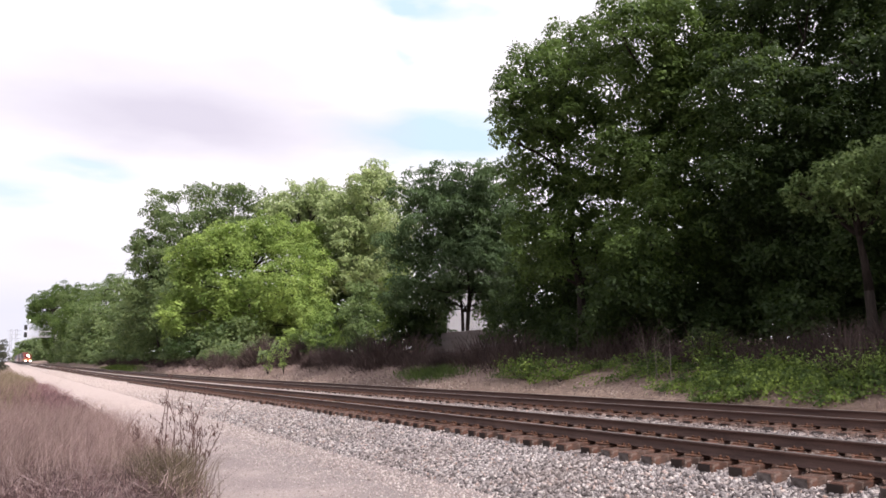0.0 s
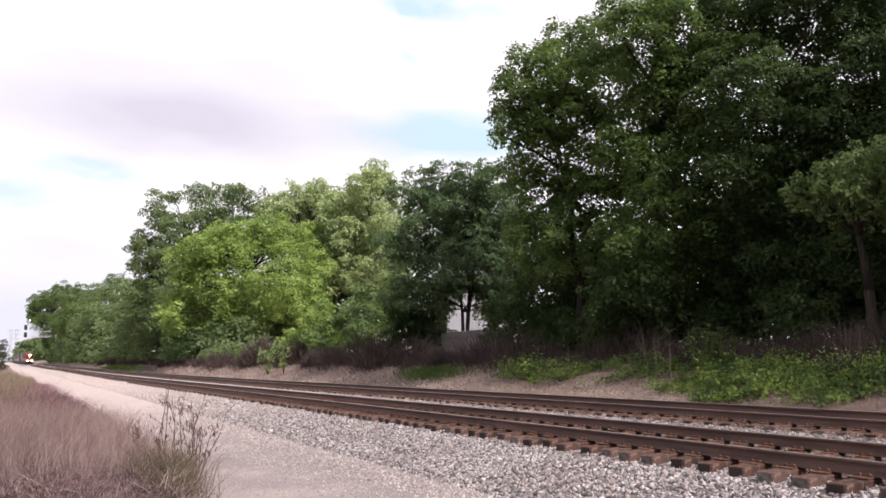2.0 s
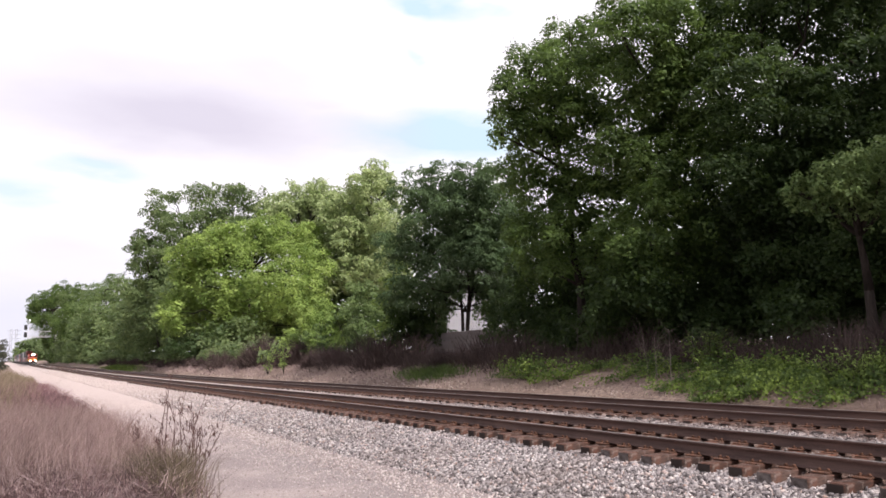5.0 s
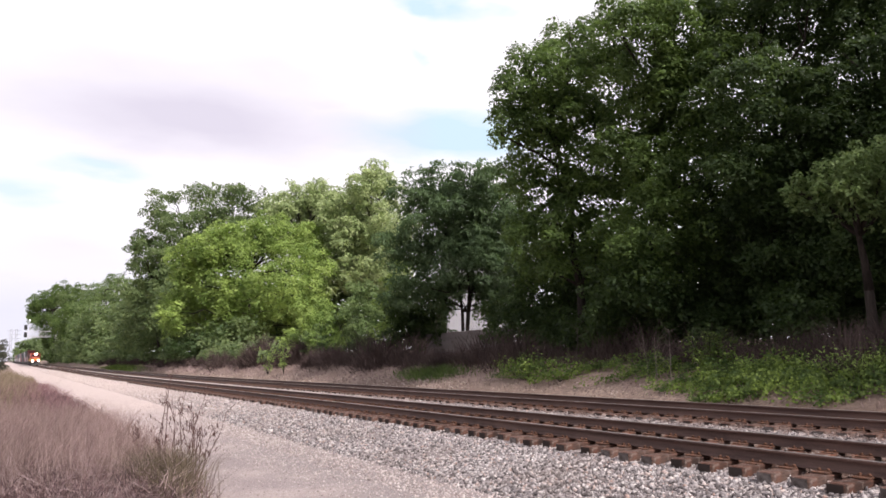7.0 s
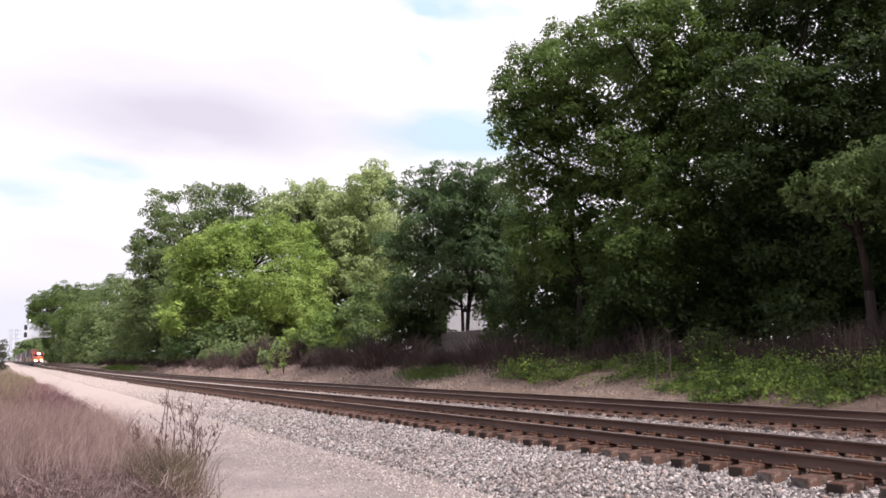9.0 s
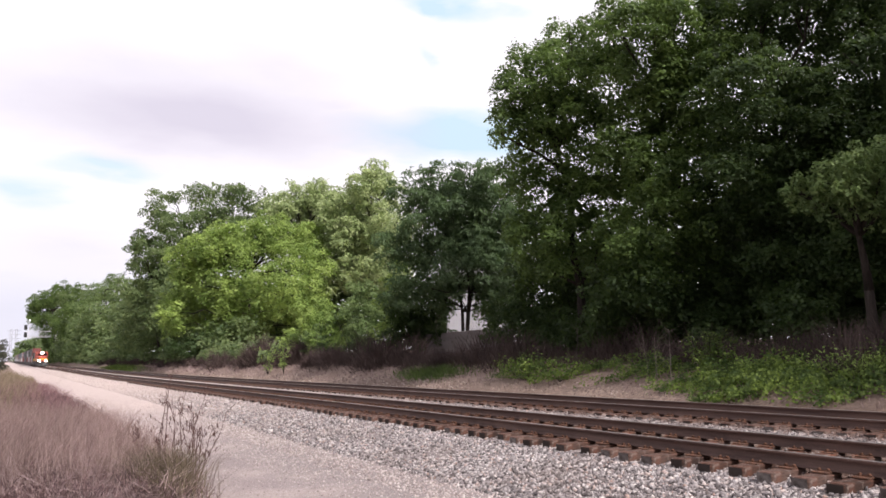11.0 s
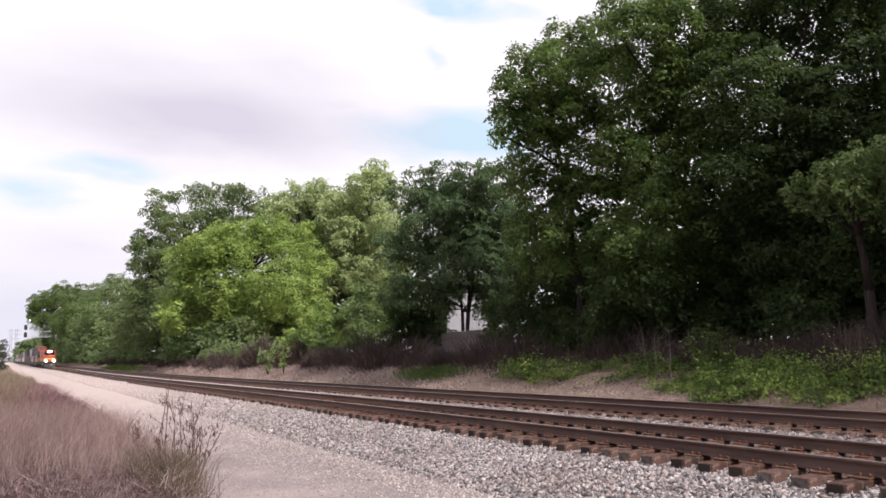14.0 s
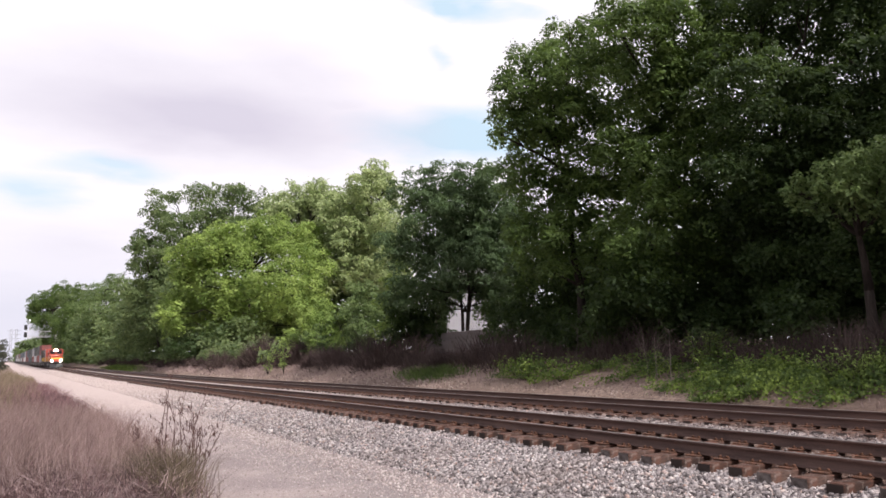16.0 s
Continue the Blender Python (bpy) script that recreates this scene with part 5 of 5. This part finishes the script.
def locomotive(label, body=None):
    """A six-axle freight diesel, its nose towards -y, on rails at z = 0."""
    body = body or ORANGE
    root = thing("locomotive", label, "locomotive", (0, 0, 0), "moving freight train")
    part("underframe", Geo().box(-1.5, 1.5, 0.6, 21.6, 1.15, 1.55, 0.05), DARK_STEEL, root)
    part("fuel_tank", Geo().box(-1.3, 1.3, 8.2, 13.6, 0.35, 1.15, 0.18), BLACK, root)
    for y0 in (2.2, 15.4):
        part("truck_frame", Geo().box(-1.3, 1.3, y0 - 0.2, y0 + 4.6, 0.45, 1.0, 0.1), DARK_STEEL, root)
        for k in range(3):
            wheelset(root, y0 + 0.4 + 1.9 * k)
    nose = Geo().add([(-1.1, 0.9, 1.55), (1.1, 0.9, 1.55), (1.1, 0.9, 2.9), (-1.1, 0.9, 2.9), (-1.45, 2.6, 1.55), (1.45, 2.6, 1.55),
                      (1.45, 2.6, 3.15), (-1.45, 2.6, 3.15)], [(0, 1, 2, 3), (1, 5, 6, 2), (4, 0, 3, 7), (3, 2, 6, 7), (5, 4, 7, 6), (0, 4, 5, 1)])
    part("nose", nose, body, root, "painted short nose")
    part("nose_stripe", Geo().box(-1.0, 1.0, 0.86, 0.897, 2.1, 2.4, 0.01), CREAM, root, "yellow stripe")
    cab = part("cab", Geo().box(-1.52, 1.52, 2.6, 5.4, 1.55, 4.5, 0.16), body, root, "painted cab")
    for x in (-0.72, 0.72):
        part("windshield", Geo().box(x - 0.55, x + 0.55, 2.57, 2.62, 3.3, 4.0, 0.02), GLASS, cab)
    for x in (-1.53, 1.53):
        part("side_window", Geo().box(x - 0.015, x + 0.015, 3.2, 4.8, 3.2, 4.0, 0.01), GLASS, cab)
        part("mirror", Geo().box(x * 1.02, x * 1.16, 3.0, 3.05, 3.3, 3.7, 0.01), BLACK, cab)
    part("headlight", Geo().box(-0.42, 0.42, 2.46, 2.60, 3.98, 4.42, 0.05), HEADLIGHT, root, "lit twin headlight")
    for x in (-0.95, 0.95):
        part("ditch_light", Geo().tube([(x, 0.52, 1.72), (x, 0.6, 1.72)], 0.27, 12), HEADLIGHT, root, "lit ditch light")
        part("number_board", Geo().box(x - 0.24, x + 0.24, 2.52, 2.6, 4.08, 4.32, 0.01), BLACK, root)
    hood = part("hood", Geo().box(-0.95, 0.95, 5.4, 16.4, 1.55, 4.3, 0.12), body, root, "painted engine hood")
    part("radiator", Geo().box(-1.52, 1.52, 16.4, 21.0, 1.55, 4.65, 0.14), body, root, "painted radiator section")
    part("exhaust", Geo().box(-0.4, 0.4, 10.0, 11.0, 4.3, 4.6, 0.05), BLACK, hood)
    part("snow_plough", Geo().add([(-1.4, 0.5, 0.15), (1.4, 0.5, 0.15), (0, 0.15, 0.15), (-1.4, 0.6, 0.95), (1.4, 0.6, 0.95), (0, 0.45, 0.95)],
                                  [(0, 2, 5, 3), (2, 1, 4, 5), (0, 3, 4, 1), (3, 5, 4), (0, 1, 2)]), BLACK, root)
    part("coupler", Geo().box(-0.15, 0.15, -0.1, 0.6, 0.75, 1.05, 0.04), DARK_STEEL, root)
    for e in (-1.45, 1.45):
        g = Geo()
        g.tube([(e, 0.7, 2.5), (e, 2.4, 2.5)], 0.03, 5)
        g.tube([(e, 5.6, 2.5), (e, 16.2, 2.5)], 0.03, 5)
        for y in (0.7, 2.4, 5.6, 8, 10.5, 13, 16.2):
            g.tube([(e, y, 1.5), (e, y, 2.5)], 0.03, 5)
        part("handrail", g, CREAM, root)
    return root


def container_mesh(length):
    """A steel box with ribbed sides, ends and corner posts."""
    g = Geo().box(-1.18, 1.18, -length / 2, length / 2, 0.05, 2.85)
    n = int(length / 0.6)
    for k in range(n):
        y = -length / 2 + 0.3 + k * (length - 0.6) / (n - 1)
        g.box(-1.22, 1.22, y - 0.12, y + 0.12, 0.15, 2.75, 0.02)
    for e in (-1, 1):
        for y in (-length / 2 + 0.08, length / 2 - 0.08):
            g.box(e * 1.14 - 0.09, e * 1.14 + 0.09, y - 0.09, y + 0.09, 0, 2.9, 0.02)
    g.box(-1.23, 1.23, -length / 2, length / 2, 0, 0.14)
    g.box(-1.23, 1.23, -length / 2, length / 2, 2.76, 2.9)
    return g


BOX_LONG, BOX_MESHES = container_mesh(16.1).mesh("container"), {}


def well_car(k):
    root = thing("well_car", "double-stack container well car in a freight train", "rail car", (0, 0, 0), "moving freight train")
    g = Geo()
    for e in (-1.42, 1.42):
        g.box(e - 0.06, e + 0.06, 2.2, 19.8, 0.35, 1.3, 0.03)
    g.box(-1.4, 1.4, 2.2, 19.8, 0.3, 0.42)
    for y0, y1 in ((0.2, 2.4), (19.6, 21.8)):
        g.box(-1.45, 1.45, y0, y1, 0.95, 1.3, 0.05)
    part("well", g, DARK_STEEL, root)
    for y in (0.75, 2.3, 19.7, 21.25):
        wheelset(root, y, 0.42)
    r = random.Random(70 + k)
    for z in (0.42, 3.34):
        c = r.randrange(len(BOX_PAINT))
        if c not in BOX_MESHES:
            BOX_MESHES[c] = BOX_LONG.copy()
            BOX_MESHES[c].materials.append(BOX_PAINT[c])
        part("container", BOX_MESHES[c], BOX_PAINT[c], root).location = (0, 11.0, z)
    return root


TRAIN = [(locomotive("orange diesel locomotive with lit headlights leading a container train"), 0.0),
         (locomotive("dark grey diesel locomotive coupled behind the leading one", DARK_STEEL), 22.4)]
TRAIN += [(well_car(k), 44.8 + 22.2 * k) for k in range(24)]
LEAD_FROM, SPEED = 429.0, 14.15

# ------------------------------------------------------------------ clouds


def cloud_mat():
    """White cloud with a lavender-grey base and thin blue gaps."""
    n = Nodes("cloud_layer")
    at = n.coords("Object")
    flat = n.add("ShaderNodeSeparateXYZ", {0: at})
    warp = n.add("ShaderNodeTexNoise", {"Vector": at, "Scale": 0.0042, "Detail": 5, "Roughness": 0.5})
    bent = n.add("ShaderNodeVectorMath", {0: at, 1: n.add("ShaderNodeVectorMath", {0: n.add("ShaderNodeVectorMath", {
        0: warp.outputs["Color"], 1: (0.5, 0.5, 0.5)}, operation="SUBTRACT").outputs[0], 1: (260, 300, 0)}, operation="MULTIPLY").outputs[0]},
        operation="ADD").outputs[0]

    def spot(x, y, rx, ry, soft):
        q = n.add("ShaderNodeVectorMath", {0: bent, 1: (x, y, 0)}, operation="SUBTRACT").outputs[0]
        q = n.add("ShaderNodeVectorMath", {0: q, 1: (1 / rx, 1 / ry, 0)}, operation="MULTIPLY").outputs[0]
        d = n.add("ShaderNodeVectorMath", {0: q}, operation="LENGTH").outputs["Value"]
        return n.ramp(d, [(1.0 - soft, 1.0), (1.0, 0.0)])

    grey = n.calc("MULTIPLY", spot(205, 1235, 440, 320, 0.85), 1.0)
    grey = n.calc("MAXIMUM", grey, n.calc("MULTIPLY", spot(380, 1080, 150, 90, 0.9), 0.5))
    grey = n.calc("MAXIMUM", grey, n.calc("MULTIPLY", spot(120, 2250, 330, 420, 0.95), 0.25))
    haze = n.calc("MULTIPLY", spot(0, 3700, 1100, 1900, 0.7), 0.75)
    blue = n.calc("MAXIMUM", spot(645, 1150, 240, 170, 0.6), spot(442, 729, 85, 48, 0.7))
    blue = n.calc("MAXIMUM", blue, n.calc("MULTIPLY", spot(452, 890, 26, 40, 0.8), 0.6))
    blue = n.calc("MAXIMUM", blue, n.calc("MULTIPLY", spot(110, 1540, 170, 95, 0.8), 0.8))
    blue = n.calc("MAXIMUM", blue, n.calc("MULTIPLY", spot(-20, 1760, 120, 200, 0.8), 0.75))
    wisps = n.ramp(n.noise(0.003, 6, at, 0.6), [(0.42, 0.0), (0.72, 0.35)])
    c = n.mix(wisps, (1.10, 1.08, 1.12), (0.92, 0.93, 0.99))
    c = n.mix(blue, c, (0.66, 0.87, 1.00))
    c = n.mix(haze, c, (0.77, 0.79, 0.90))
    c = n.mix(grey, c, (0.76, 0.735, 0.835))
    n.put(n.out.inputs[0], n.add("ShaderNodeEmission", {"Color": c, "Strength": 1.0}).outputs[0])
    return n.mat


def cloud_layer():
    az = np.radians(np.linspace(-50, 100, 61))
    r = np.linspace(650, 4650, 50)
    rr, aa = np.meshgrid(r, az)
    verts = np.stack([rr * np.sin(aa), rr * np.cos(aa), 420 - 430 * (rr / 4700) ** 2], -1).reshape(-1, 3)
    i = (np.arange(60)[:, None] * 50 + np.arange(49)[None]).reshape(-1)
    me = mesh_of("backdrop", verts, np.stack([i, i + 1, i + 51, i + 50], 1))
    me.shade_smooth()
    me.materials.append(cloud_mat())
    return tagged(new("backdrop", me), "bright white clouds with pale blue gaps and a lavender patch", "clouds", "", "structure")


CLOUDS = cloud_layer()


def motions():
    """The train rolls towards the camera; the crowns stir in the wind; the clouds drift."""
    times = [0.5 * k for k in range(33)]
    turn, tilt = math.degrees(math.atan(-BEND_SLOPE)), math.degrees(math.atan(RISE_SLOPE))
    for car, back in TRAIN:
        rows = []
        for t in times:
            s = LEAD_FROM - SPEED * t + back
            rows.append((t, pose(TRACKS[0] + float(shift(s)), s, RAIL_TOP + float(rise(s)), tilt, 0, turn)))
        walk(car, rows)
    for crown, reach, k in SWAYING:
        rows = []
        for t in times:
            a = math.sin(1.3 * t + k) * 0.6 + math.sin(2.9 * t + 2.1 * k) * 0.4
            b = math.sin(1.7 * t + 1.9 * k) * 0.6 + math.sin(3.3 * t + k) * 0.4
            rows.append((t, pose(0, 0, 0, reach * a, reach * b, 0)))
        walk(crown, rows)
    walk(CLOUDS, [(t, pose(2.8 * (t - 8), -1.3 * (t - 8), 0)) for t in times[::4]])


motions()
